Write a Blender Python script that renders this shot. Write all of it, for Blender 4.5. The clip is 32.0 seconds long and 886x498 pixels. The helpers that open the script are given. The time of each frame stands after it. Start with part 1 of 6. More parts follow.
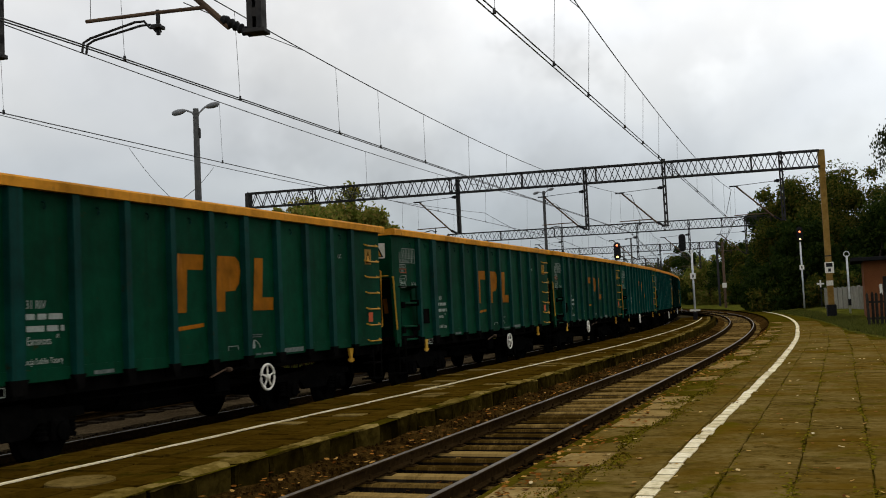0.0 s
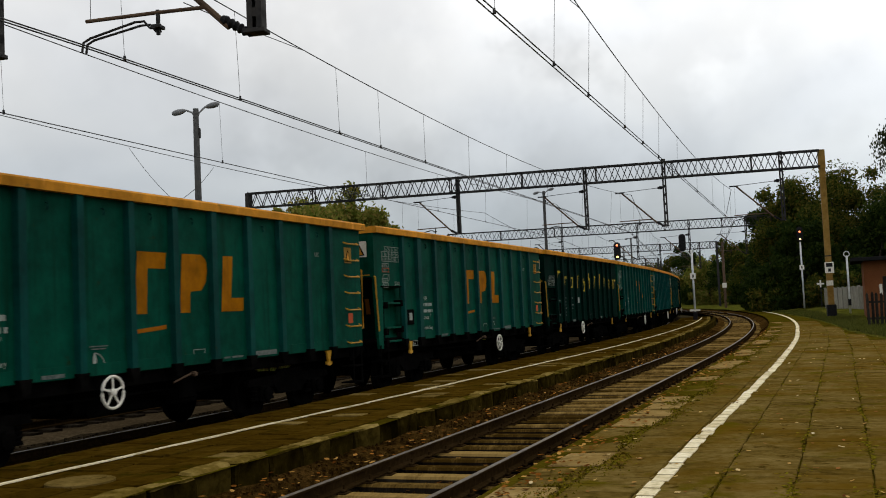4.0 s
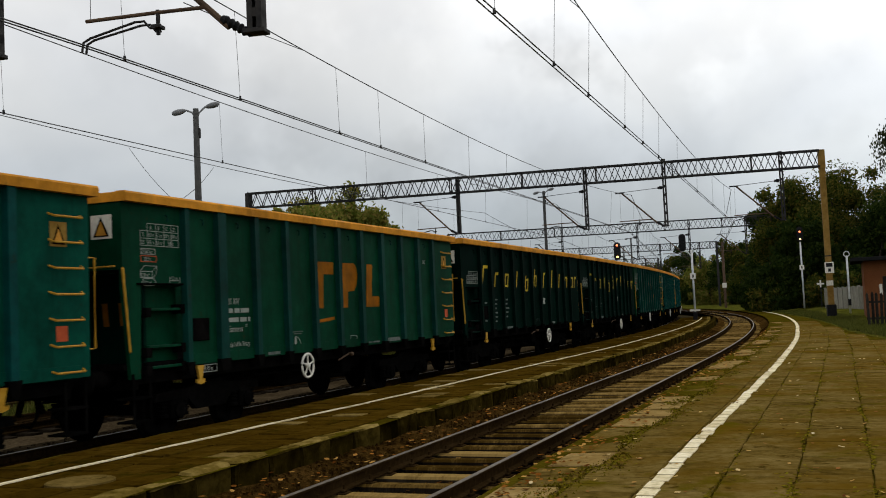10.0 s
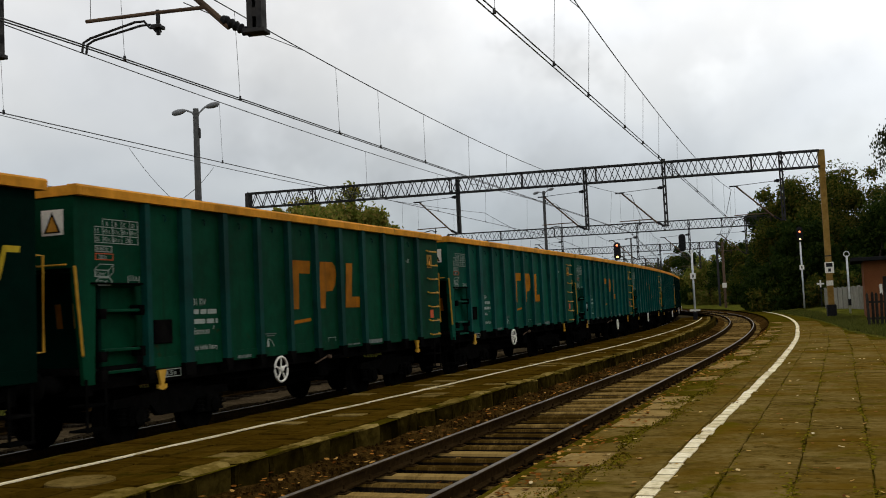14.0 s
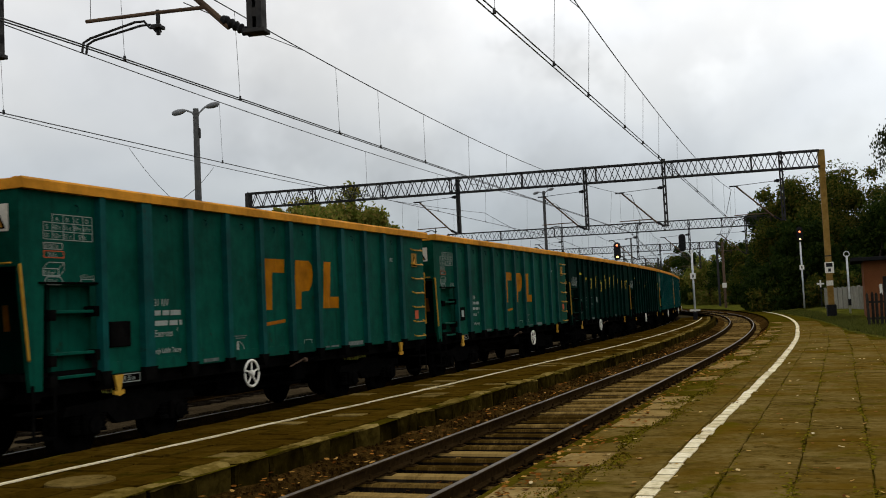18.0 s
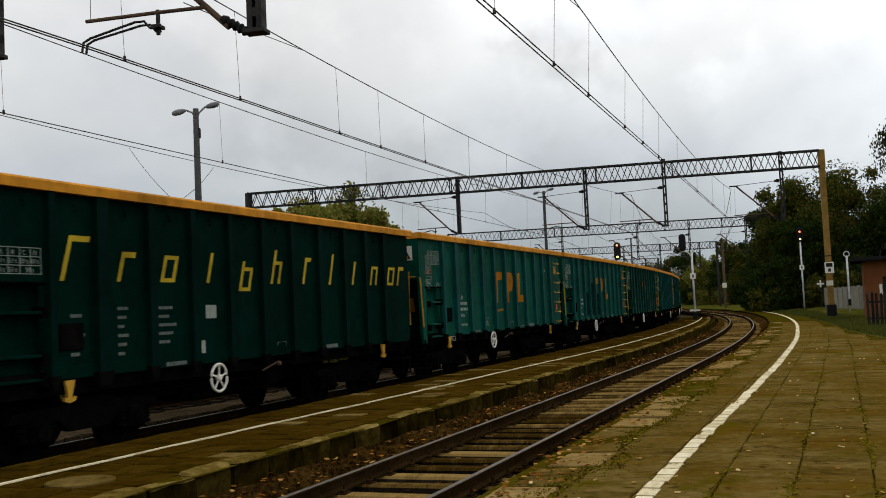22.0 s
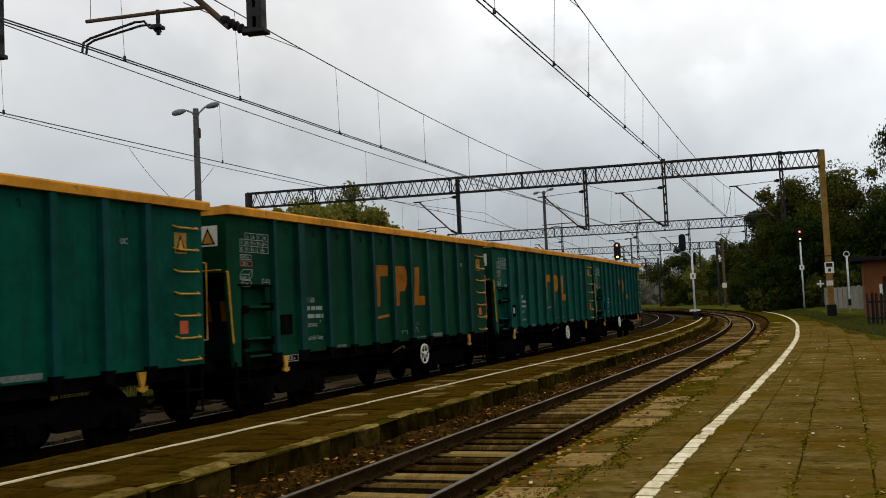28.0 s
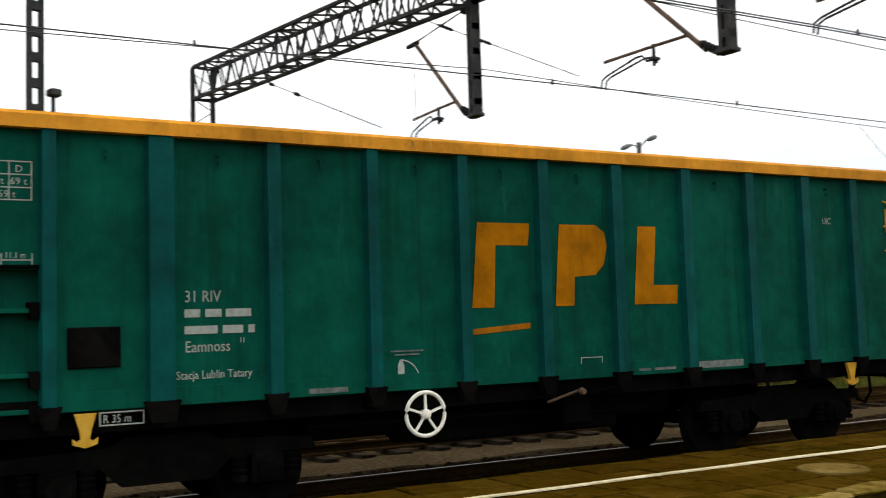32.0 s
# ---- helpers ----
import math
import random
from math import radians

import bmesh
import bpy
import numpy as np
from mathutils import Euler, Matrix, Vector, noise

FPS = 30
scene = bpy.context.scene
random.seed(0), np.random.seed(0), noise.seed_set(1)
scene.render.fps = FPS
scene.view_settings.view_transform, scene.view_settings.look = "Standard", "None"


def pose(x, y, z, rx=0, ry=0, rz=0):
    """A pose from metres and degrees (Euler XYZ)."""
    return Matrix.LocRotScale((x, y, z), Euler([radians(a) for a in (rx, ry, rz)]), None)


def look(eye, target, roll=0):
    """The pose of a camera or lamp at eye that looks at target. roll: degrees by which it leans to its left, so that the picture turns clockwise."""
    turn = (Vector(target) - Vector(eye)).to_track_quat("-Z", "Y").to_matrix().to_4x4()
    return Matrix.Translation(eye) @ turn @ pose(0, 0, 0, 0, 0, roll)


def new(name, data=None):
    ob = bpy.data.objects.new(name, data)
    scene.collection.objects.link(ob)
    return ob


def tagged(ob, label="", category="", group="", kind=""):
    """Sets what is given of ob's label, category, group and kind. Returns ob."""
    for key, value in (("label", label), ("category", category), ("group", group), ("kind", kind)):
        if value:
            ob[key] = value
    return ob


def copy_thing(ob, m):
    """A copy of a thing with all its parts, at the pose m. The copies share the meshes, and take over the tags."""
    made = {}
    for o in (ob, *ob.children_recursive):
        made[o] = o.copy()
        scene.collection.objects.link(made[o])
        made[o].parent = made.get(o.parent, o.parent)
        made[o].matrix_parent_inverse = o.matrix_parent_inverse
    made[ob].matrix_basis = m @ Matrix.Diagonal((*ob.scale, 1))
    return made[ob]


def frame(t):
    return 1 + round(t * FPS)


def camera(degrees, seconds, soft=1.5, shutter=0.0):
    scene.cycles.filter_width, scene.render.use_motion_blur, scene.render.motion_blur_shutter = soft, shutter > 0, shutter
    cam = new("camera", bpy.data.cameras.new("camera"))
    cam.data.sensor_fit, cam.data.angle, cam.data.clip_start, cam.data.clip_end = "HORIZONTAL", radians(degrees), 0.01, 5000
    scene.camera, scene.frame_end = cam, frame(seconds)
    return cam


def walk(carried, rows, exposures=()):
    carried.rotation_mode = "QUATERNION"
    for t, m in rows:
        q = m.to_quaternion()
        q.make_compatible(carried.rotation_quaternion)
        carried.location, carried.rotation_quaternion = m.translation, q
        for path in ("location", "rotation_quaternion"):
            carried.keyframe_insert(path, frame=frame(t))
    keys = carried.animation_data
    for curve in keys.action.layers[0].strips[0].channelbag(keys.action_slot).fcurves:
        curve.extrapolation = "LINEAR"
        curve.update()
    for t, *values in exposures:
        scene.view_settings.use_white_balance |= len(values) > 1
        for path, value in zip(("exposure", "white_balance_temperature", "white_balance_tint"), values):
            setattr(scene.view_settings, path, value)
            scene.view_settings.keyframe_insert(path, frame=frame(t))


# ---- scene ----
import functools

# World: the train runs along y, z = 0 is the rail head, the camera stands at x = y = 0.
HEADING, EYE_Z = 21.5, 1.80
cam = camera(47.28, 32.0, soft=1.0, shutter=0.12)
PATH = [(0.0, 0.00, 3.45, 2.64), (28.2, 0.00, 3.45, 2.64), (28.5, 0.05, 3.50, 2.60), (29.0, 0.11, 3.44, 2.55),
        (29.5, 0.43, 3.31, 2.55), (30.0, 2.10, 3.35, 2.74), (30.5, 5.96, 3.45, 2.95), (30.8, 9.84, 3.60, 2.76),
        (31.0, 12.43, 3.72, 2.62), (31.2, 16.37, 3.77, 2.54), (31.4, 20.83, 3.84, 2.41), (31.6, 26.62, 4.08, 2.22),
        (31.8, 32.40, 4.09, 1.81), (32.0, 39.50, 4.15, 1.71)]
SWING = {31.6: -0.03, 31.8: -0.12, 32.0: -0.24}   # the arm swings a little towards the train at the end of the pan
walk(cam, [(t, pose(SWING.get(t, 0.0), 0, EYE_Z, 90 + pitch, roll, HEADING + yaw)) for t, yaw, pitch, roll in PATH],
     exposures=[(0, 0.0), (29.8, 0.0), (31.0, 0.12), (31.6, 0.55), (32.0, 0.85)])

# ---- light: an overcast autumn sky, brighter ahead to the right ----
world = bpy.data.worlds.new("overcast_sky")
scene.world = world
world.use_nodes = True
wn, wl = world.node_tree.nodes, world.node_tree.links
wn.clear()


def wnode(kind, **values):
    n = wn.new(kind)
    for k, v in values.items():
        if k in n.inputs:
            n.inputs[k].default_value = v
    return n


sky = wn.new("ShaderNodeTexSky")
sky.sky_type, sky.sun_disc = "NISHITA", False
sky.sun_elevation, sky.sun_rotation = radians(38), radians(20)
coord = wn.new("ShaderNodeTexCoord")
split = wn.new("ShaderNodeSeparateXYZ")
wl.new(coord.outputs["Generated"], split.inputs[0])
lift = wn.new("ShaderNodeMath")
lift.operation = "MAXIMUM"
lift.inputs[1].default_value = 0.0
wl.new(split.outputs["Z"], lift.inputs[0])
up = wn.new("ShaderNodeMath")
up.operation = "ADD"
up.inputs[1].default_value = 0.42
wl.new(lift.outputs[0], up.inputs[0])
plane = wn.new("ShaderNodeCombineXYZ")
for axis in ("X", "Y"):
    d = wn.new("ShaderNodeMath")
    d.operation = "DIVIDE"
    wl.new(split.outputs[axis], d.inputs[0])
    wl.new(up.outputs[0], d.inputs[1])
    wl.new(d.outputs[0], plane.inputs[axis])
clouds = wnode("ShaderNodeTexNoise", Scale=2.6, Detail=4.0, Roughness=0.45, Distortion=0.2)
wl.new(plane.outputs[0], clouds.inputs["Vector"])
ramp = wn.new("ShaderNodeValToRGB")
ramp.color_ramp.interpolation = "EASE"
ramp.color_ramp.elements[0].position, ramp.color_ramp.elements[0].color = 0.36, (0.83, 0.84, 0.86, 1)
ramp.color_ramp.elements[1].position, ramp.color_ramp.elements[1].color = 0.66, (0.94, 0.935, 0.93, 1)
wl.new(clouds.outputs["Fac"], ramp.inputs["Fac"])
# the cloud layer thins overhead and thickens to a blue-grey bank at the horizon
band = wn.new("ShaderNodeMapRange")
band.inputs["From Min"].default_value, band.inputs["From Max"].default_value = 0.0, 0.30
tint = wn.new("ShaderNodeValToRGB")
tint.color_ramp.elements[0].color, tint.color_ramp.elements[1].color = (0.315, 0.378, 0.425, 1), (1.04, 1.04, 1.03, 1)
wl.new(split.outputs["Z"], band.inputs["Value"])
shade = wn.new("ShaderNodeMix")
shade.data_type, shade.blend_type = "RGBA", "MULTIPLY"
shade.inputs[0].default_value = 1.0
wl.new(ramp.outputs["Color"], shade.inputs[6])
wl.new(band.outputs[0], tint.inputs["Fac"])
wl.new(tint.outputs["Color"], shade.inputs[7])
# thinner cloud towards the hidden sun, ahead to the right
aim = wn.new("ShaderNodeVectorMath")
aim.operation = "DOT_PRODUCT"
aim.inputs[1].default_value = Vector((0.22, 0.80, 0.55)).normalized()
wl.new(coord.outputs["Generated"], aim.inputs[0])
near_sun = wn.new("ShaderNodeMapRange")
near_sun.interpolation_type = "SMOOTHSTEP"
near_sun.inputs["From Min"].default_value, near_sun.inputs["From Max"].default_value = 0.55, 1.0
near_sun.inputs["To Min"].default_value, near_sun.inputs["To Max"].default_value = 1.16, 1.48
wl.new(aim.outputs["Value"], near_sun.inputs["Value"])
sunny = wn.new("ShaderNodeMix")
sunny.data_type, sunny.blend_type = "RGBA", "MULTIPLY"
sunny.inputs[0].default_value = 1.0
wl.new(shade.outputs[2], sunny.inputs[6])
wl.new(near_sun.outputs[0], sunny.inputs[7])
# thick and thin banks in the cloud layer: azimuth to the left of the line, elevation, how much thinner
BANKS = ((43.2, 15.3, -0.06), (41.0, 12.2, -0.04), (43.6, 9.2, 0.1), (35.3, 14.7, -0.06), (32.3, 10.8, 0.04), (28.6, 16.0, -0.1),
         (26.0, 9.1, 0.01), (22.3, 12.7, -0.09), (18.9, 9.1, 0.02), (11.3, 14.8, 0.17), (6.6, 14.9, -0.11), (9.9, 11.0, -0.08),
         (11.4, 7.7, -0.02), (4.7, 11.4, -0.09), (0.0, 12.7, 0.06), (-0.6, 8.5, 0.11), (3.8, 7.1, 0.04), (15.6, 4.8, -0.14))
ragged = wnode("ShaderNodeTexNoise", Scale=9.0, Detail=4.0, Roughness=0.55)
wl.new(coord.outputs["Generated"], ragged.inputs["Vector"])
centred = wn.new("ShaderNodeVectorMath")
centred.operation = "SUBTRACT"
centred.inputs[1].default_value = (0.5, 0.5, 0.5)
wl.new(ragged.outputs["Color"], centred.inputs[0])
drift = wn.new("ShaderNodeVectorMath")
drift.operation = "MULTIPLY_ADD"
drift.inputs[1].default_value = (0.05, 0.05, 0.05)
wl.new(centred.outputs[0], drift.inputs[0])
wl.new(coord.outputs["Generated"], drift.inputs[2])
total = None
for az, el, gain in BANKS:
    az, el = radians(az), radians(el)
    near = wn.new("ShaderNodeVectorMath")
    near.operation = "DOT_PRODUCT"
    near.inputs[1].default_value = (-math.sin(az) * math.cos(el), math.cos(az) * math.cos(el), math.sin(el))
    wl.new(drift.outputs[0], near.inputs[0])
    lobe = wn.new("ShaderNodeMapRange")
    lobe.interpolation_type = "SMOOTHSTEP"
    lobe.inputs["From Min"].default_value, lobe.inputs["From Max"].default_value = math.cos(radians(10.5)), 1.0
    lobe.inputs["To Min"].default_value, lobe.inputs["To Max"].default_value = 0.0, gain
    wl.new(near.outputs["Value"], lobe.inputs["Value"])
    plus = wn.new("ShaderNodeMath")
    plus.inputs[1].default_value = 1.0
    wl.new(lobe.outputs[0], plus.inputs[0])
    if total:
        wl.new(total, plus.inputs[1])
    total = plus.outputs[0]
banked = wn.new("ShaderNodeMix")
banked.data_type, banked.blend_type = "RGBA", "MULTIPLY"
banked.inputs[0].default_value = 1.0
wl.new(sunny.outputs[2], banked.inputs[6])
wl.new(total, banked.inputs[7])
bg_sky, bg_cloud, add = wnode("ShaderNodeBackground", Strength=0.08), wnode("ShaderNodeBackground", Strength=0.87), wn.new("ShaderNodeMixShader")
wl.new(sky.outputs[0], bg_sky.inputs["Color"])
wl.new(banked.outputs[2], bg_cloud.inputs["Color"])
out = wn.new("ShaderNodeOutputWorld")
add.inputs[0].default_value = 0.93
wl.new(bg_sky.outputs[0], add.inputs[1])
wl.new(bg_cloud.outputs[0], add.inputs[2])
wl.new(add.outputs[0], out.inputs["Surface"])
sun = new("sun", bpy.data.lights.new("sun", "SUN"))
sun.data.energy, sun.data.angle, sun.data.color = 0.42, radians(25), (1.0, 0.95, 0.87)
sun.matrix_world = look((30, 80, 70), (0, 0, 0))
# ---- the plan: straight to S0, then a left-hand curve; s runs along, o counts to the left of the camera's line ----
S0, CURVE = 30.0, 470.0
NEAR, TRAIN, THIRD, FOURTH = 4.6, 10.7, 15.6, 20.2
TOP = 0.25          # both platforms above the rail head
BED = -0.20         # ballast level


def at(s, o, z=0.0):
    if s <= S0:
        return Vector((-o, s, z))
    a = (s - S0) / CURVE
    return Vector((-CURVE + (CURVE - o) * math.cos(a), S0 + (CURVE - o) * math.sin(a), z))


def turn(s):
    return math.degrees(max(0.0, s - S0) / CURVE)


def on_track(s, o, z=0.0):
    p = at(s, o, z)
    return pose(p.x, p.y, p.z, 0, 0, turn(s))


# ---- materials ----
def material(name, colours, rough=0.8, metal=0.0, scale=8.0, big=0.6, bump=0.3, stretch=(1, 1, 1), shift=0.0, bump_scale=1.0, clear=0.0, spec=0.08):
    """colours: dark, middle, light; fine noise picks along them, broad noise shifts it, each object a little more (shift)."""
    m = bpy.data.materials.new(name)
    m.use_nodes = True
    n, l = m.node_tree.nodes, m.node_tree.links
    b = n["Principled BSDF"]
    tc, mp = n.new("ShaderNodeTexCoord"), n.new("ShaderNodeMapping")
    mp.inputs["Scale"].default_value = stretch
    l.new(tc.outputs["Object"], mp.inputs["Vector"])
    vec = mp.outputs[0]
    info = n.new("ShaderNodeObjectInfo")
    if shift:
        far = n.new("ShaderNodeVectorMath")
        far.operation = "MULTIPLY_ADD"
        far.inputs[1].default_value = (37.0, 53.0, 71.0)
        l.new(info.outputs["Random"], far.inputs[0])
        l.new(vec, far.inputs[2])
        vec = far.outputs[0]
    fine, broad = n.new("ShaderNodeTexNoise"), n.new("ShaderNodeTexNoise")
    fine.inputs["Scale"].default_value, fine.inputs["Detail"].default_value, fine.inputs["Roughness"].default_value = scale, 6, 0.65
    broad.inputs["Scale"].default_value, broad.inputs["Detail"].default_value = big, 3
    l.new(vec, fine.inputs["Vector"])
    l.new(vec, broad.inputs["Vector"])
    mix = n.new("ShaderNodeMath")
    mix.operation = "MULTIPLY_ADD"
    mix.inputs[1].default_value = 0.55
    l.new(fine.outputs["Fac"], mix.inputs[0])
    half = n.new("ShaderNodeMath")
    half.operation = "MULTIPLY"
    half.inputs[1].default_value = 0.45
    l.new(broad.outputs["Fac"], half.inputs[0])
    l.new(half.outputs[0], mix.inputs[2])
    fac = mix.outputs[0]
    if shift:
        sh = n.new("ShaderNodeMath")
        sh.operation = "MULTIPLY_ADD"
        sh.inputs[1].default_value = shift
        l.new(info.outputs["Random"], sh.inputs[0])
        l.new(fac, sh.inputs[2])
        sub = n.new("ShaderNodeMath")
        sub.operation = "SUBTRACT"
        sub.inputs[1].default_value = shift / 2
        l.new(sh.outputs[0], sub.inputs[0])
        fac = sub.outputs[0]
    r = n.new("ShaderNodeValToRGB")
    r.color_ramp.elements[0].position, r.color_ramp.elements[1].position = 0.34, 0.66
    r.color_ramp.elements[0].color, r.color_ramp.elements[1].color = (*colours[0], 1), (*colours[2], 1)
    r.color_ramp.elements.new(0.5).color = (*colours[1], 1)
    l.new(fac, r.inputs["Fac"])
    l.new(r.outputs["Color"], b.inputs["Base Color"])
    b.inputs["Roughness"].default_value, b.inputs["Metallic"].default_value = rough, metal
    b.inputs["Specular IOR Level"].default_value = spec
    if clear:
        b.inputs["Coat Weight"].default_value = clear
    if bump:
        bp = n.new("ShaderNodeBump")
        bp.inputs["Strength"].default_value, bp.inputs["Distance"].default_value = bump, 0.02 * bump_scale
        l.new(fine.outputs["Fac"], bp.inputs["Height"])
        l.new(bp.outputs[0], b.inputs["Normal"])
    return m


def paving(name, tones, brown, moss, brown_from, moss_from):
    """Worn slabs: one broad pattern of grime and moss over all of them, fine grain and small steps from slab to slab."""
    m = material(name, tones, 0.85, 0, 9, 1.3, 0.6, shift=0.09, spec=0.0)
    n, l = m.node_tree.nodes, m.node_tree.links
    b = n["Principled BSDF"]
    col = b.inputs["Base Color"].links[0].from_socket
    geo = n.new("ShaderNodeNewGeometry")
    for colour, scale, detail, start, soft in ((brown, 0.55, 6, brown_from, 0.16), (moss, 1.5, 9, moss_from, 0.10), (tuple(c * 0.35 for c in brown), 4.5, 8, 0.575, 0.09)):
        no, rp, mx = (n.new("ShaderNode" + k) for k in ("TexNoise", "ValToRGB", "Mix"))
        no.inputs["Scale"].default_value, no.inputs["Detail"].default_value, no.inputs["Roughness"].default_value = scale, detail, 0.68
        l.new(geo.outputs["Position"], no.inputs["Vector"])
        rp.color_ramp.elements[0].position, rp.color_ramp.elements[1].position = start, start + soft
        rp.color_ramp.elements[1].color = (0.85, 0.85, 0.85, 1)
        l.new(no.outputs["Fac"], rp.inputs["Fac"])
        mx.data_type = "RGBA"
        l.new(rp.outputs["Color"], mx.inputs[0])
        l.new(col, mx.inputs[6])
        mx.inputs[7].default_value = (*colour, 1)
        col = mx.outputs[2]
    l.new(col, b.inputs["Base Color"])
    return m


def glow(name, colour, strength):
    m = bpy.data.materials.new(name)
    m.use_nodes = True
    b = m.node_tree.nodes["Principled BSDF"]
    b.inputs["Base Color"].default_value = (*colour, 1)
    b.inputs["Emission Color"].default_value, b.inputs["Emission Strength"].default_value = (*colour, 1), strength
    return m


def paint(name, base, dirt, rust, rough=0.55, spec=0.025):
    """Wagon paint: broad fading, vertical run marks, rust specks."""
    m = material(name, (tuple(c * 0.55 for c in base), base, tuple(min(1, c * 1.45) for c in base)), rough, 0, 3.2, 0.55, 0.10, spec=spec)
    n, l = m.node_tree.nodes, m.node_tree.links
    b = n["Principled BSDF"]
    col = b.inputs["Base Color"].links[0].from_socket
    tc, mp, no, rp, mx = (n.new("ShaderNode" + k) for k in ("TexCoord", "Mapping", "TexNoise", "ValToRGB", "Mix"))
    mp.inputs["Scale"].default_value = (7, 7, 0.35)
    # a wagon's own pattern
    info, own = n.new("ShaderNodeObjectInfo"), n.new("ShaderNodeVectorMath")
    own.operation = "MULTIPLY_ADD"
    own.inputs[1].default_value = (0, 23.0, 3.0)
    l.new(info.outputs["Random"], own.inputs[0])
    l.new(tc.outputs["Object"], own.inputs[2])
    l.new(own.outputs[0], mp.inputs["Vector"])
    l.new(mp.outputs[0], no.inputs["Vector"])
    no.inputs["Scale"].default_value, no.inputs["Detail"].default_value = 1.3, 5
    rp.color_ramp.elements[0].position, rp.color_ramp.elements[1].position = 0.54, 0.86
    l.new(no.outputs["Fac"], rp.inputs["Fac"])
    mx.data_type = "RGBA"
    l.new(rp.outputs["Color"], mx.inputs[0])
    l.new(col, mx.inputs[6])
    mx.inputs[7].default_value = (*dirt, 1)
    no2, rp2, mx2 = (n.new("ShaderNode" + k) for k in ("TexNoise", "ValToRGB", "Mix"))
    l.new(own.outputs[0], no2.inputs["Vector"])
    no2.inputs["Scale"].default_value, no2.inputs["Detail"].default_value, no2.inputs["Roughness"].default_value = 2.2, 8, 0.75
    rp2.color_ramp.elements[0].position, rp2.color_ramp.elements[1].position = 0.62, 0.70
    l.new(no2.outputs["Fac"], rp2.inputs["Fac"])
    mx2.data_type = "RGBA"
    l.new(rp2.outputs["Color"], mx2.inputs[0])
    l.new(mx.outputs[2], mx2.inputs[6])
    mx2.inputs[7].default_value = (*rust, 1)
    # pale scuffed and bleached patches
    mp3, no3, rp3, mx3 = (n.new("ShaderNode" + k) for k in ("Mapping", "TexNoise", "ValToRGB", "Mix"))
    mp3.inputs["Scale"].default_value, mp3.inputs["Location"].default_value = (4, 4, 0.8), (3.1, 7.7, 1.9)
    l.new(own.outputs[0], mp3.inputs["Vector"])
    l.new(mp3.outputs[0], no3.inputs["Vector"])
    no3.inputs["Scale"].default_value, no3.inputs["Detail"].default_value, no3.inputs["Roughness"].default_value = 0.9, 8, 0.7
    rp3.color_ramp.elements[0].position, rp3.color_ramp.elements[1].position = 0.60, 0.80
    l.new(no3.outputs["Fac"], rp3.inputs["Fac"])
    mx3.data_type = "RGBA"
    l.new(rp3.outputs["Color"], mx3.inputs[0])
    l.new(mx2.outputs[2], mx3.inputs[6])
    mx3.inputs[7].default_value = (*(min(1, c * 1.6 + 0.1 * max(base)) for c in base), 1)
    l.new(mx3.outputs[2], b.inputs["Base Color"])
    return m


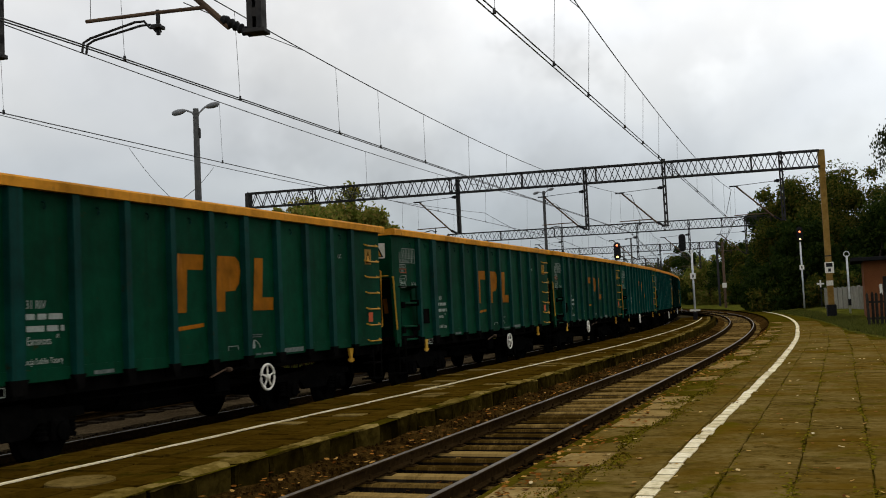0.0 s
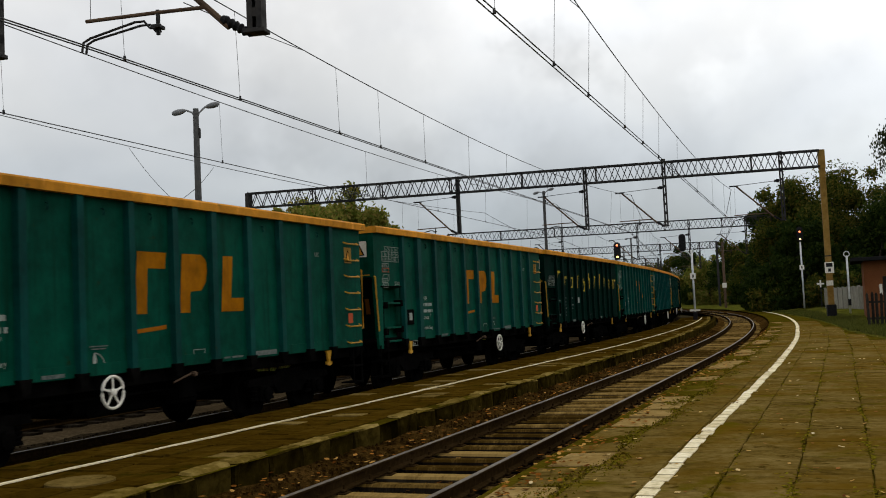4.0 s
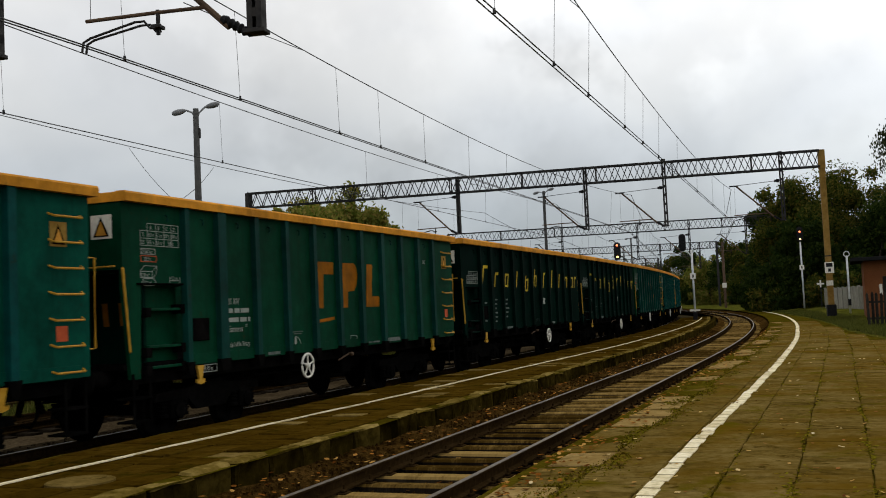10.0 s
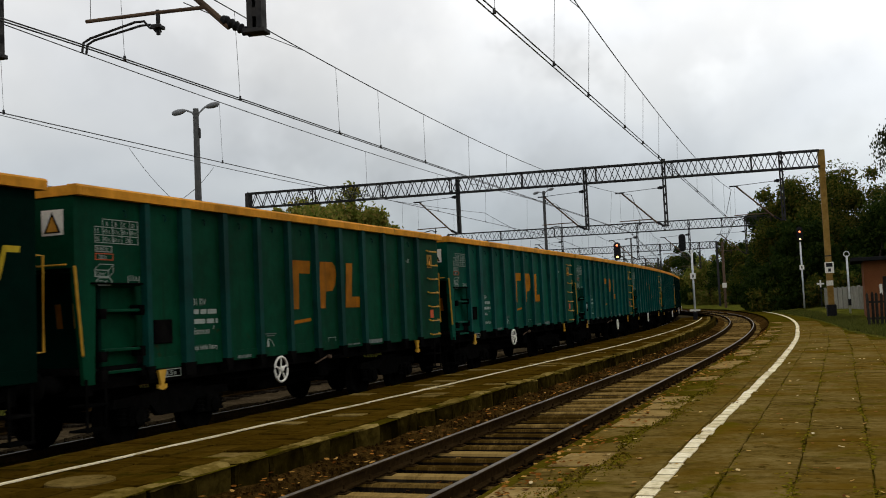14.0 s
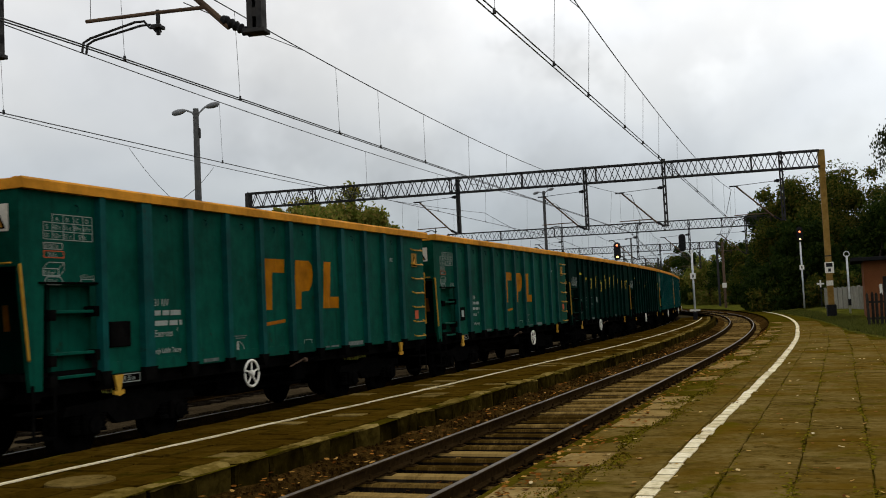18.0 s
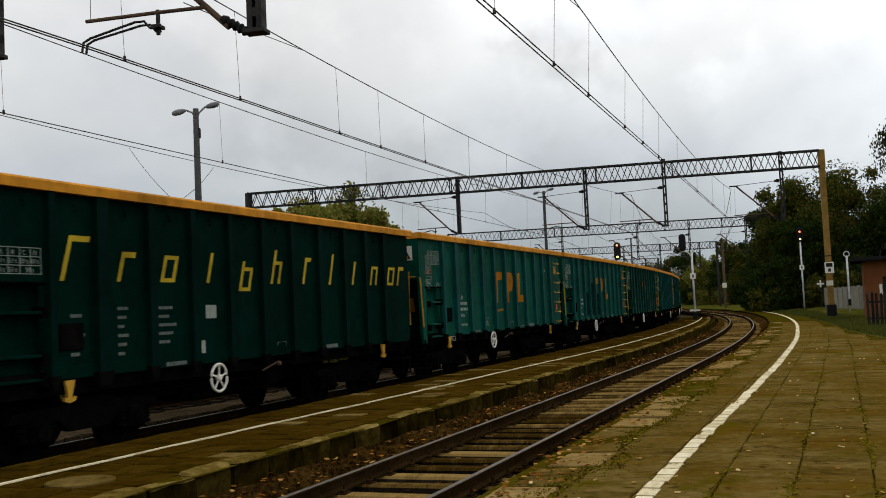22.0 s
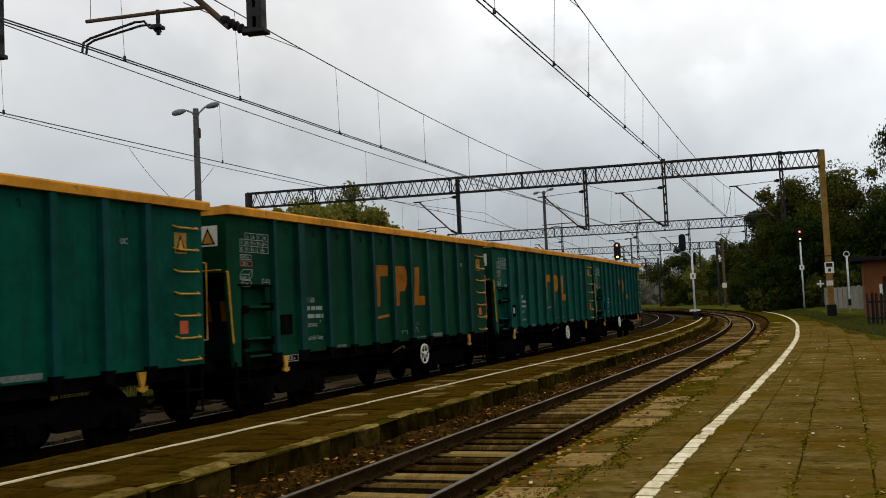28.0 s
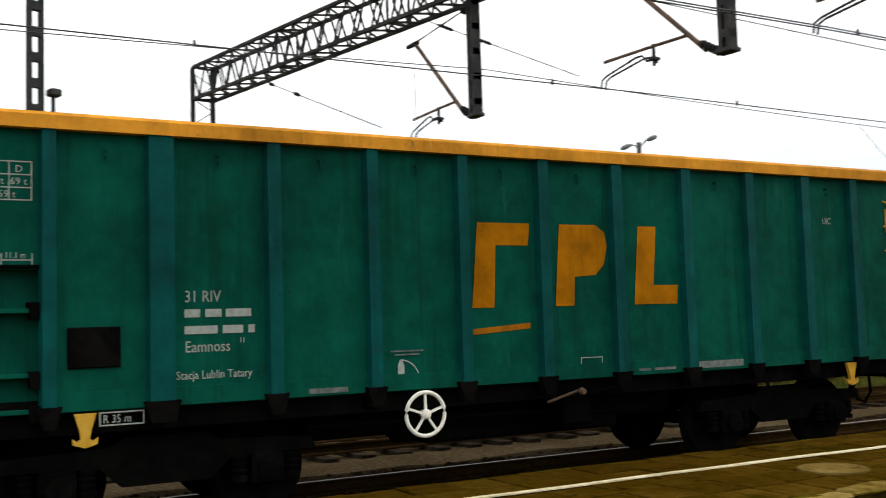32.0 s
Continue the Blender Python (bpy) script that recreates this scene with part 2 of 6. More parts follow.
M = {
    "teal": paint("teal_paint", (0.001, 0.050, 0.030), (0.002, 0.024, 0.013), (0.016, 0.028, 0.010)),
    "cyan": paint("sea_green_paint", (0.0013, 0.053, 0.034), (0.002, 0.027, 0.016), (0.014, 0.030, 0.016)),
    "cyan_rib": paint("sea_green_rib_paint", (0.001, 0.050, 0.045), (0.002, 0.029, 0.025), (0.014, 0.026, 0.016), spec=0.05),
    "dull": paint("dull_green_paint", (0.0012, 0.033, 0.0145), (0.003, 0.018, 0.008), (0.022, 0.020, 0.006)),
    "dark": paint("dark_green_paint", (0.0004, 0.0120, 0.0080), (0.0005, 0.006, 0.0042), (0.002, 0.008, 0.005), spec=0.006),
    "soot": paint("soot_dark_green_paint", (0.0004, 0.0075, 0.0048), (0.0005, 0.004, 0.0026), (0.002, 0.005, 0.003), spec=0.006),
    "soot_rib": paint("soot_dark_rib_paint", (0.0004, 0.0068, 0.0046), (0.0005, 0.004, 0.0028), (0.002, 0.005, 0.003), spec=0.01),
    "teal_rib": paint("teal_rib_paint", (0.001, 0.044, 0.037), (0.002, 0.025, 0.021), (0.014, 0.024, 0.012), spec=0.05),
    "dull_rib": paint("dull_rib_paint", (0.0012, 0.032, 0.025), (0.003, 0.018, 0.013), (0.018, 0.018, 0.008), spec=0.05),
    "dark_rib": paint("dark_rib_paint", (0.0004, 0.0105, 0.0076), (0.0005, 0.006, 0.0044), (0.002, 0.007, 0.005), spec=0.01),
    "blue": paint("blue_paint", (0.0012, 0.030, 0.058), (0.003, 0.014, 0.024), (0.03, 0.035, 0.035)),
    "bleached": paint("bleached_blue_paint", (0.010, 0.075, 0.115), (0.008, 0.04, 0.06), (0.05, 0.06, 0.065)),
    "rim": paint("ochre_rim_paint", (0.56, 0.235, 0.022), (0.46, 0.19, 0.02), (0.025, 0.065, 0.030)),
    "grey_rim": material("grey_rim", ((0.22, 0.25, 0.25), (0.32, 0.36, 0.36), (0.45, 0.48, 0.47)), 0.6),
    "orange": paint("orange_lettering", (0.31, 0.112, 0.001), (0.20, 0.080, 0.003), (0.04, 0.07, 0.035)),
    "faded": paint("faded_orange_lettering", (0.24, 0.085, 0.004), (0.13, 0.06, 0.008), (0.03, 0.06, 0.03)),
    "yellow": paint("yellow_lettering", (0.42, 0.30, 0.02), (0.30, 0.20, 0.02), (0.06, 0.07, 0.03)),
    "hand": material("yellow_handrail", ((0.30, 0.15, 0.012), (0.46, 0.245, 0.02), (0.56, 0.33, 0.045)), 0.5),
    "white": material("white_marking", ((0.16, 0.19, 0.165), (0.27, 0.30, 0.265), (0.36, 0.39, 0.34)), 0.7, 0, 20),
    "dirty_sign": material("dirty_ochre_sign", ((0.16, 0.09, 0.015), (0.27, 0.16, 0.03), (0.36, 0.23, 0.06)), 0.8, 0, 9),
    "greymark": material("worn_grey_marking", ((0.03, 0.05, 0.045), (0.09, 0.11, 0.10), (0.17, 0.19, 0.17)), 0.8, 0, 18),
    "cream": material("cream_paint", ((0.55, 0.52, 0.43), (0.72, 0.69, 0.60), (0.80, 0.78, 0.70)), 0.6, 0, 15),
    "redmark": material("red_marking", ((0.35, 0.06, 0.02), (0.48, 0.09, 0.03), (0.55, 0.14, 0.05)), 0.6),
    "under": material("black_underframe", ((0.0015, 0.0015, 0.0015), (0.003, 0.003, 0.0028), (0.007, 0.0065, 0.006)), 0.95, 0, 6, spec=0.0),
    "steel": material("worn_steel", ((0.10, 0.08, 0.06), (0.22, 0.19, 0.16), (0.36, 0.33, 0.30)), 0.42, 0.6, 12, 1.5),
    "railside": material("rusty_rail", ((0.012, 0.007, 0.003), (0.024, 0.014, 0.005), (0.042, 0.025, 0.010)), 0.9, 0, 14, spec=0.0),
    "railhead": material("rail_head", ((0.06, 0.047, 0.034), (0.11, 0.088, 0.063), (0.16, 0.13, 0.095)), 0.5, 0.3, 10, 1, 0.05),
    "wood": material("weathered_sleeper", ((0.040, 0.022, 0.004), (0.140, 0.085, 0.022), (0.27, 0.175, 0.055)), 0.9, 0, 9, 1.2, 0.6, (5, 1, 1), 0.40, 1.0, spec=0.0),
    # also stands for the shade on the near track's sleeper sides
    "wood_dark": material("dark_sleeper", ((0.008, 0.006, 0.004), (0.02, 0.015, 0.010), (0.04, 0.032, 0.022)), 0.95, 0, 9, 1.2, 0.6, (5, 1, 1), 0.25, 1.0, spec=0.0),
    "ballast": material("brown_ballast", ((0.012, 0.006, 0.0012), (0.044, 0.023, 0.005), (0.11, 0.058, 0.014)), 0.95, 0, 16, 0.5, 1.0, bump_scale=3, spec=0.0),
    "gravel": material("grey_gravel", ((0.018, 0.012, 0.006), (0.056, 0.040, 0.021), (0.115, 0.085, 0.048)), 0.95, 0, 14, 0.5, 1.0, bump_scale=3, spec=0.0),
    "earth": material("brown_earth", ((0.020, 0.015, 0.007), (0.038, 0.03, 0.014), (0.06, 0.048, 0.025)), 0.95, 0, 4, 0.3, 0.8, spec=0.0),
    "slab": paving("worn_paving", ((0.058, 0.037, 0.007), (0.120, 0.079, 0.018), (0.190, 0.134, 0.040)), (0.100, 0.055, 0.0045), (0.078, 0.058, 0.0025), 0.47, 0.54),
    "slab_light": paving("light_paving", ((0.17, 0.105, 0.030), (0.25, 0.165, 0.055), (0.33, 0.235, 0.09)), (0.14, 0.085, 0.02), (0.08, 0.065, 0.007), 0.62, 0.66),
    "moss": material("mossy_joint", ((0.022, 0.016, 0.001), (0.058, 0.043, 0.003), (0.100, 0.078, 0.007)), 0.95, 0, 12, 0.7, 1.0, spec=0.0),
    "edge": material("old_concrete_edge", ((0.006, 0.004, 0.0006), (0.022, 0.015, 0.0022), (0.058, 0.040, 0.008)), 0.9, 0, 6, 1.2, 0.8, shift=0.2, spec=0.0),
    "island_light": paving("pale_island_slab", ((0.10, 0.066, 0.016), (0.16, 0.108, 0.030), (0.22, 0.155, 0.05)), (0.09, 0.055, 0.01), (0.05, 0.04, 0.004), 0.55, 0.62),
    "edge_top": material("pale_edge_top", ((0.040, 0.026, 0.003), (0.13, 0.088, 0.018), (0.26, 0.185, 0.055)), 0.9, 0, 7, 1.5, 0.8, shift=0.2, spec=0.0),
    # darker than the gravel: part of the shade under the train is in this colour
    "shade_ballast": material("shade_darkened_ballast", ((0.005, 0.0036, 0.002), (0.015, 0.011, 0.006), (0.042, 0.031, 0.018)), 0.95, 0, 14, 0.5, 1.0, bump_scale=3, spec=0.0),
    "island": paving("brown_island_paving", ((0.030, 0.016, 0.001), (0.053, 0.029, 0.0026), (0.080, 0.046, 0.006)), (0.040, 0.020, 0.001), (0.020, 0.016, 0.0006), 0.52, 0.56),
    "line": material("white_line_paint", ((0.44, 0.36, 0.19), (0.74, 0.64, 0.41), (0.88, 0.80, 0.58)), 0.7, 0, 14, 1.5, 0.2, shift=0.15, spec=0.0),
    "grass": material("autumn_grass", ((0.028, 0.032, 0.004), (0.066, 0.068, 0.009), (0.12, 0.108, 0.02)), 0.95, 0, 9, 0.4, 1.0, spec=0.0),
    "gantry": material("dark_gantry_steel", ((0.018, 0.018, 0.019), (0.034, 0.033, 0.033), (0.06, 0.055, 0.05)), 0.75, 0.2, 6),
    "tan": material("ochre_mast_paint", ((0.15, 0.083, 0.016), (0.235, 0.138, 0.032), (0.31, 0.19, 0.055)), 0.7, 0, 4, 0.8),
    "rustpipe": material("rusty_cantilever", ((0.05, 0.035, 0.025), (0.11, 0.07, 0.045), (0.17, 0.12, 0.08)), 0.8, 0.1, 8),
    "wire": material("dark_wire", ((0.03, 0.03, 0.03), (0.05, 0.05, 0.05), (0.08, 0.078, 0.072)), 0.6, 0.3, 3, 1, 0),
    "concrete": material("concrete_post", ((0.035, 0.036, 0.036), (0.06, 0.06, 0.058), (0.095, 0.093, 0.088)), 0.85, 0, 8),
    "lampgrey": material("lamp_head_grey", ((0.13, 0.135, 0.14), (0.20, 0.205, 0.21), (0.28, 0.285, 0.29)), 0.5),
    "signalwhite": material("white_signal_mast", ((0.38, 0.39, 0.39), (0.55, 0.56, 0.56), (0.68, 0.69, 0.68)), 0.6),
    "black": material("matt_black", ((0.008, 0.008, 0.009), (0.014, 0.014, 0.015), (0.022, 0.022, 0.022)), 0.7),
    "brick": material("red_brick", ((0.10, 0.034, 0.012), (0.15, 0.055, 0.02), (0.20, 0.08, 0.033)), 0.85, 0, 18),
    "fence": material("grey_concrete_fence", ((0.15, 0.145, 0.115), (0.22, 0.21, 0.17), (0.30, 0.285, 0.235)), 0.9, 0, 6, shift=0.2),
    "plank": material("dark_plank", ((0.012, 0.011, 0.009), (0.022, 0.02, 0.016), (0.038, 0.034, 0.028)), 0.9, 0, 8, shift=0.2),
    "roof": material("dark_roof", ((0.008, 0.008, 0.009), (0.014, 0.014, 0.015), (0.024, 0.023, 0.022)), 0.9, spec=0.0),
    "bark": material("bark", ((0.02, 0.016, 0.012), (0.045, 0.036, 0.026), (0.08, 0.066, 0.05)), 0.95, 0, 8, 1, 0.9),
    "leaf": material("dark_green_leaves", ((0.010, 0.018, 0.005), (0.022, 0.036, 0.009), (0.05, 0.062, 0.016)), 0.8, 0, 1.2, 0.25, 0),
    "leaf_autumn": material("turning_leaves", ((0.035, 0.040, 0.010), (0.075, 0.070, 0.018), (0.15, 0.105, 0.028)), 0.8, 0, 1.0, 0.3, 0),
    "leaf_far": material("haze_painted_leaves", ((0.055, 0.066, 0.045), (0.085, 0.090, 0.055), (0.13, 0.115, 0.06)), 0.9, 0, 0.6, 0.1, 0),
    "birch": material("birch_leaves", ((0.022, 0.032, 0.016), (0.045, 0.058, 0.028), (0.08, 0.085, 0.04)), 0.8, 0, 2, 0.4, 0),
    "fallen": material("fallen_leaf", ((0.16, 0.06, 0.015), (0.34, 0.19, 0.05), (0.60, 0.46, 0.20)), 0.8, 0, 1.5, 0.6, 0, shift=0.6),
    "leaf_mix": None, "leaf_litter": None,
    "red_light": glow("red_signal_light", (1.0, 0.20, 0.08), 3.0),
    "amber_light": glow("amber_signal_light", (1.0, 0.50, 0.14), 4.0),
    "hazard": material("hazard_orange", ((0.42, 0.18, 0.02), (0.55, 0.25, 0.03), (0.62, 0.32, 0.06)), 0.6),
    "car": material("grey_car_paint", ((0.10, 0.10, 0.105), (0.15, 0.15, 0.155), (0.20, 0.20, 0.205)), 0.35),
    "glass": material("dark_window", ((0.01, 0.012, 0.014), (0.016, 0.018, 0.02), (0.025, 0.028, 0.03)), 0.12, 0, 2, 1, 0),
    "wall": material("grey_house_wall", ((0.14, 0.13, 0.12), (0.19, 0.18, 0.165), (0.25, 0.235, 0.215)), 0.9, 0, 3),
}


def island_material(name, stops, rough=0.8, thin=0.45):
    """Leaves that differ one by one in colour."""
    m = bpy.data.materials.new(name)
    m.use_nodes = True
    n, l = m.node_tree.nodes, m.node_tree.links
    g, r = n.new("ShaderNodeNewGeometry"), n.new("ShaderNodeValToRGB")
    r.color_ramp.elements[0].color, r.color_ramp.elements[1].color = (*stops[0], 1), (*stops[-1], 1)
    for k, c in enumerate(stops[1:-1], 1):
        r.color_ramp.elements.new(k / (len(stops) - 1)).color = (*c, 1)
    l.new(g.outputs["Random Per Island"], r.inputs["Fac"])
    l.new(r.outputs["Color"], n["Principled BSDF"].inputs["Base Color"])
    n["Principled BSDF"].inputs["Roughness"].default_value = rough
    n["Principled BSDF"].inputs["Specular IOR Level"].default_value = 0.05 if thin else 0.0
    if thin:
        tr, mx = n.new("ShaderNodeBsdfTranslucent"), n.new("ShaderNodeMixShader")
        mx.inputs[0].default_value = thin
        l.new(r.outputs["Color"], tr.inputs["Color"])
        l.new(n["Principled BSDF"].outputs[0], mx.inputs[1])
        l.new(tr.outputs[0], mx.inputs[2])
        l.new(mx.outputs[0], n["Material Output"].inputs["Surface"])
    return m


for key, stops in {"leaf": ((0.008, 0.018, 0.002), (0.020, 0.038, 0.005), (0.048, 0.066, 0.010)),
                   "leaf_mix": ((0.018, 0.030, 0.003), (0.042, 0.060, 0.007), (0.085, 0.090, 0.013), (0.15, 0.110, 0.018)),
                   "leaf_autumn": ((0.088, 0.118, 0.014), (0.15, 0.172, 0.026), (0.215, 0.205, 0.040), (0.28, 0.205, 0.05)),
                   # pale stops paint the haze of distance onto the far woods
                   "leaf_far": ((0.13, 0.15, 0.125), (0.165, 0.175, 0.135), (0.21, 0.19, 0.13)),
                   "birch": ((0.018, 0.026, 0.012), (0.035, 0.046, 0.020), (0.065, 0.070, 0.03)),
                   "grass": ((0.030, 0.040, 0.006), (0.070, 0.078, 0.012), (0.12, 0.115, 0.025)),
                   "moss_tuft": ((0.060, 0.045, 0.0025), (0.105, 0.083, 0.005), (0.16, 0.132, 0.008), (0.16, 0.095, 0.011)),
                   "leaf_rust": ((0.07, 0.022, 0.004), (0.16, 0.055, 0.009), (0.30, 0.12, 0.02), (0.46, 0.26, 0.07)),
                   "leaf_litter": ((0.10, 0.035, 0.010), (0.26, 0.11, 0.03), (0.50, 0.33, 0.10), (0.62, 0.52, 0.30))}.items():
    if key == "grass":
        M["grass_blade"] = island_material(key + "_blades", stops)
    else:
        M[key] = island_material(key + "_leaves", stops, thin=0.0 if key in ("moss_tuft", "leaf_rust", "leaf_litter") else 0.45)


# ---- mesh building ----
def box(bm, x0, x1, y0, y1, z0, z1, bevel=0.0, m=None):
    v = [bm.verts.new((x, y, z)) for z in (z0, z1) for x, y in ((x0, y0), (x1, y0), (x1, y1), (x0, y1))]
    f = [bm.faces.new([v[i] for i in q]) for q in ((3, 2, 1, 0), (4, 5, 6, 7), (0, 1, 5, 4), (1, 2, 6, 5), (2, 3, 7, 6), (3, 0, 4, 7))]
    if m is not None:
        bmesh.ops.transform(bm, matrix=m, verts=v)
    if bevel:
        bmesh.ops.bevel(bm, geom=list({e for q in f for e in q.edges}), offset=bevel, segments=1, affect="EDGES")
    return bm


def bar(bm, p, q, w, h=None, up=(0, 0, 1)):
    """A square bar from p to q."""
    p, q = Vector(p), Vector(q)
    h = h or w
    d = (q - p).normalized()
    side = d.cross(Vector(up))
    side = side.normalized() if side.length > 1e-4 else Vector((1, 0, 0))
    u = side.cross(d)
    v = [bm.verts.new(c + side * a * w / 2 + u * b * h / 2) for c in (p, q) for a, b in ((-1, -1), (1, -1), (1, 1), (-1, 1))]
    for i in ((3, 2, 1, 0), (4, 5, 6, 7), (0, 1, 5, 4), (1, 2, 6, 5), (2, 3, 7, 6), (3, 0, 4, 7)):
        bm.faces.new([v[k] for k in i])
    return bm


def tube(bm, pts, r, n=8, r_end=None, cap=True, closed=False):
    """A round pipe along points; r may taper to r_end."""
    pts = [Vector(p) for p in pts]
    rings = []
    for i, p in enumerate(pts):
        a, b = (pts[i - 1], pts[(i + 1) % len(pts)]) if closed else (pts[max(0, i - 1)], pts[min(len(pts) - 1, i + 1)])
        d = (b - a).normalized()
        side = d.cross(Vector((0, 0, 1)))
        if side.length < 1e-3:
            side = Vector((1, 0, 0))
        side.normalize()
        u = side.cross(d)
        rr = r if r_end is None else r + (r_end - r) * i / (len(pts) - 1)
        rings.append([bm.verts.new(p + (side * math.cos(t) + u * math.sin(t)) * rr) for t in (2 * math.pi * k / n for k in range(n))])
    for i in range(len(rings) if closed else len(rings) - 1):
        a, b = rings[i], rings[(i + 1) % len(rings)]
        for k in range(n):
            bm.faces.new((a[k], a[(k + 1) % n], b[(k + 1) % n], b[k]))
    if cap and not closed:
        bm.faces.new(rings[0][::-1])
        bm.faces.new(rings[-1])
    return bm


def lathe(bm, axis0, axis1, profile, n=16):
    """Rings (distance along, radius) round the axis from axis0 to axis1."""
    a, d = Vector(axis0), (Vector(axis1) - Vector(axis0)).normalized()
    side = d.cross(Vector((0, 0, 1)))
    side = side.normalized() if side.length > 1e-3 else Vector((1, 0, 0))
    u = side.cross(d)
    rings = [[bm.verts.new(a + d * t + (side * math.cos(k) + u * math.sin(k)) * r) for k in (2 * math.pi * j / n for j in range(n))] for t, r in profile]
    for p, q in zip(rings, rings[1:]):
        for k in range(n):
            bm.faces.new((p[k], p[(k + 1) % n], q[(k + 1) % n], q[k]))
    bm.faces.new(rings[0][::-1])
    bm.faces.new(rings[-1])
    return bm


def prism(bm, outline, x0, x1, axis="x"):
    """An outline of (a, b) pairs, pushed from x0 to x1 along the axis: x gives (y, z) outlines, y gives (x, z), z gives (x, y)."""
    put = {"x": lambda t, a, b: (t, a, b), "y": lambda t, a, b: (a, t, b), "z": lambda t, a, b: (a, b, t)}[axis]
    lo, hi = [bm.verts.new(put(x0, *p)) for p in outline], [bm.verts.new(put(x1, *p)) for p in outline]
    bm.faces.new(lo)
    bm.faces.new(hi[::-1])
    k = len(outline)
    for i in range(k):
        bm.faces.new((lo[i], hi[i], hi[(i + 1) % k], lo[(i + 1) % k]))
    return bm


def mesh_of(bm, name, mat, smooth=False):
    bmesh.ops.recalc_face_normals(bm, faces=bm.faces)
    me = bpy.data.meshes.new(name)
    bm.to_mesh(me)
    bm.free()
    me.materials.append(M[mat] if isinstance(mat, str) else mat)
    if smooth:
        me.shade_smooth()
    return me


def part(name, bm, mat, parent=None, label="", smooth=False):
    ob = new(name, bm if isinstance(bm, bpy.types.Mesh) else mesh_of(bm, name, mat, smooth))
    ob.parent = parent
    if label:
        tagged(ob, label)
    return ob


def thing(name, label, category, group="", kind="", m=None):
    e = new(name)
    e.empty_display_size = 0.2
    if m is not None:
        e.matrix_world = m
    return tagged(e, label, category, group, kind)


def solid(name, bm, mat, label, category, group="", kind="", smooth=False):
    return tagged(part(name, bm, mat, smooth=smooth), label, category, group, kind)


B = bmesh.new


def sheet(name, mat, s_list, o_lo, o_hi, z, cols=6, rough=0.0, label="", category="", kind="structure", skirt=None):
    """A strip of ground along the line between offsets o_lo and o_hi (numbers or functions of s)."""
    verts, faces = [], []
    lo = o_lo if callable(o_lo) else (lambda s: o_lo)
    hi = o_hi if callable(o_hi) else (lambda s: o_hi)
    zz = z if callable(z) else (lambda s, k: z)
    rows = []
    for s in s_list:
        row = []
        for c in range(cols + 1):
            k = c / cols
            p = at(s, lo(s) + (hi(s) - lo(s)) * k, zz(s, k))
            if rough:
                p.z += rough * noise.noise(p * 2.3) + rough * 0.6 * noise.noise(p * 7.1)
            row.append(len(verts))
            verts.append(p)
        rows.append(row)
    for a, b in zip(rows, rows[1:]):
        for c in range(cols):
            faces.append((a[c], a[c + 1], b[c + 1], b[c]))
    me = bpy.data.meshes.new(name)
    me.from_pydata(verts, [], [f[::-1] for f in faces])
    me.materials.append(M[mat])
    me.shade_smooth()
    ob = new(name, me)
    tagged(ob, label, category, "", kind)
    return ob


def steps(a, b, fine, coarse, switch=60):
    out, s = [], a
    while s < b:
        out.append(s)
        s += fine if s < switch else coarse
    return out + [b]


def prism_along(bm, outline, s_list, o_mid):
    """An outline of (o offset, z) pairs swept along the line."""
    rings = [[bm.verts.new(at(s, o_mid + a, b)) for a, b in outline] for s in s_list]
    k = len(outline)
    for p, q in zip(rings, rings[1:]):
        for i in range(k):
            bm.faces.new((p[i], p[(i + 1) % k], q[(i + 1) % k], q[i]))
    bm.faces.new(rings[0])
    bm.faces.new(rings[-1][::-1])
    return bm
# ---- ground, beds, platforms ----
FAR = 420.0
bm = B()
bmesh.ops.create_grid(bm, x_segments=8, y_segments=8, size=2600)
bmesh.ops.translate(bm, verts=bm.verts, vec=(0, 0, -0.5))
solid("ground", bm, "earth", "brown earth and rough grass reaching the horizon", "ground", kind="structure")

def bed_1(s, k):
    """Rubble banked up against both platform sides."""
    o = 2.97 + 3.25 * k
    return BED - 0.07 * max(0.0, 1 - (abs(o - NEAR) / 1.15) ** 6) + 0.30 * max(0.0, (3.55 - o) / 0.58) ** 1.5 + 0.17 * max(0.0, (o - 5.5) / 0.72) ** 1.3


sheet("ballast_bed_1", "ballast", steps(-8, FAR, 0.25, 4, 45), 2.97, 6.22, bed_1, 26, 0.05, "brown dirty ballast with fallen leaves between the platforms", "ballast")
sheet("ballast_bed_2", "shade_ballast", steps(-14, FAR, 0.5, 4, 45), 9.10, 13.2, BED, 10, 0.05, "dark grey ballast under the goods train's track", "ballast")
sheet("gravel_path", "gravel", steps(-14, FAR, 1, 5), 13.2, 17.3, lambda s, k: BED - 0.02 + 0.03 * math.sin(k * 9), 8, 0.04, "grey gravel beside a rusty side track", "gravel")
sheet("verge_2", "grass", steps(-14, FAR, 1, 6), 17.3, 18.9, -0.2, 6, 0.10, "rough yellow-green grass between sidings", "grass")
sheet("gravel_siding", "gravel", steps(-14, FAR, 1, 6), 18.9, 22.0, -0.2, 5, 0.05, "dark gravel of a siding", "gravel")
sheet("verge_3", "grass", steps(-14, FAR, 2, 6), 22.0, 60.0, -0.25, 10, 0.15, "rough grass beyond the sidings", "grass")


def edge_of_paving(s):
    pts = ((-20, -4.0), (24, -2.4), (35, -1.3), (43, -0.35), (64, 0.40), (80, 0.95), (100, 1.2), (130, 1.4))
    for (a, p), (b, q) in zip(pts, pts[1:]):
        if s <= b:
            return p + (q - p) * max(0, s - a) / (b - a)
    return 1.4


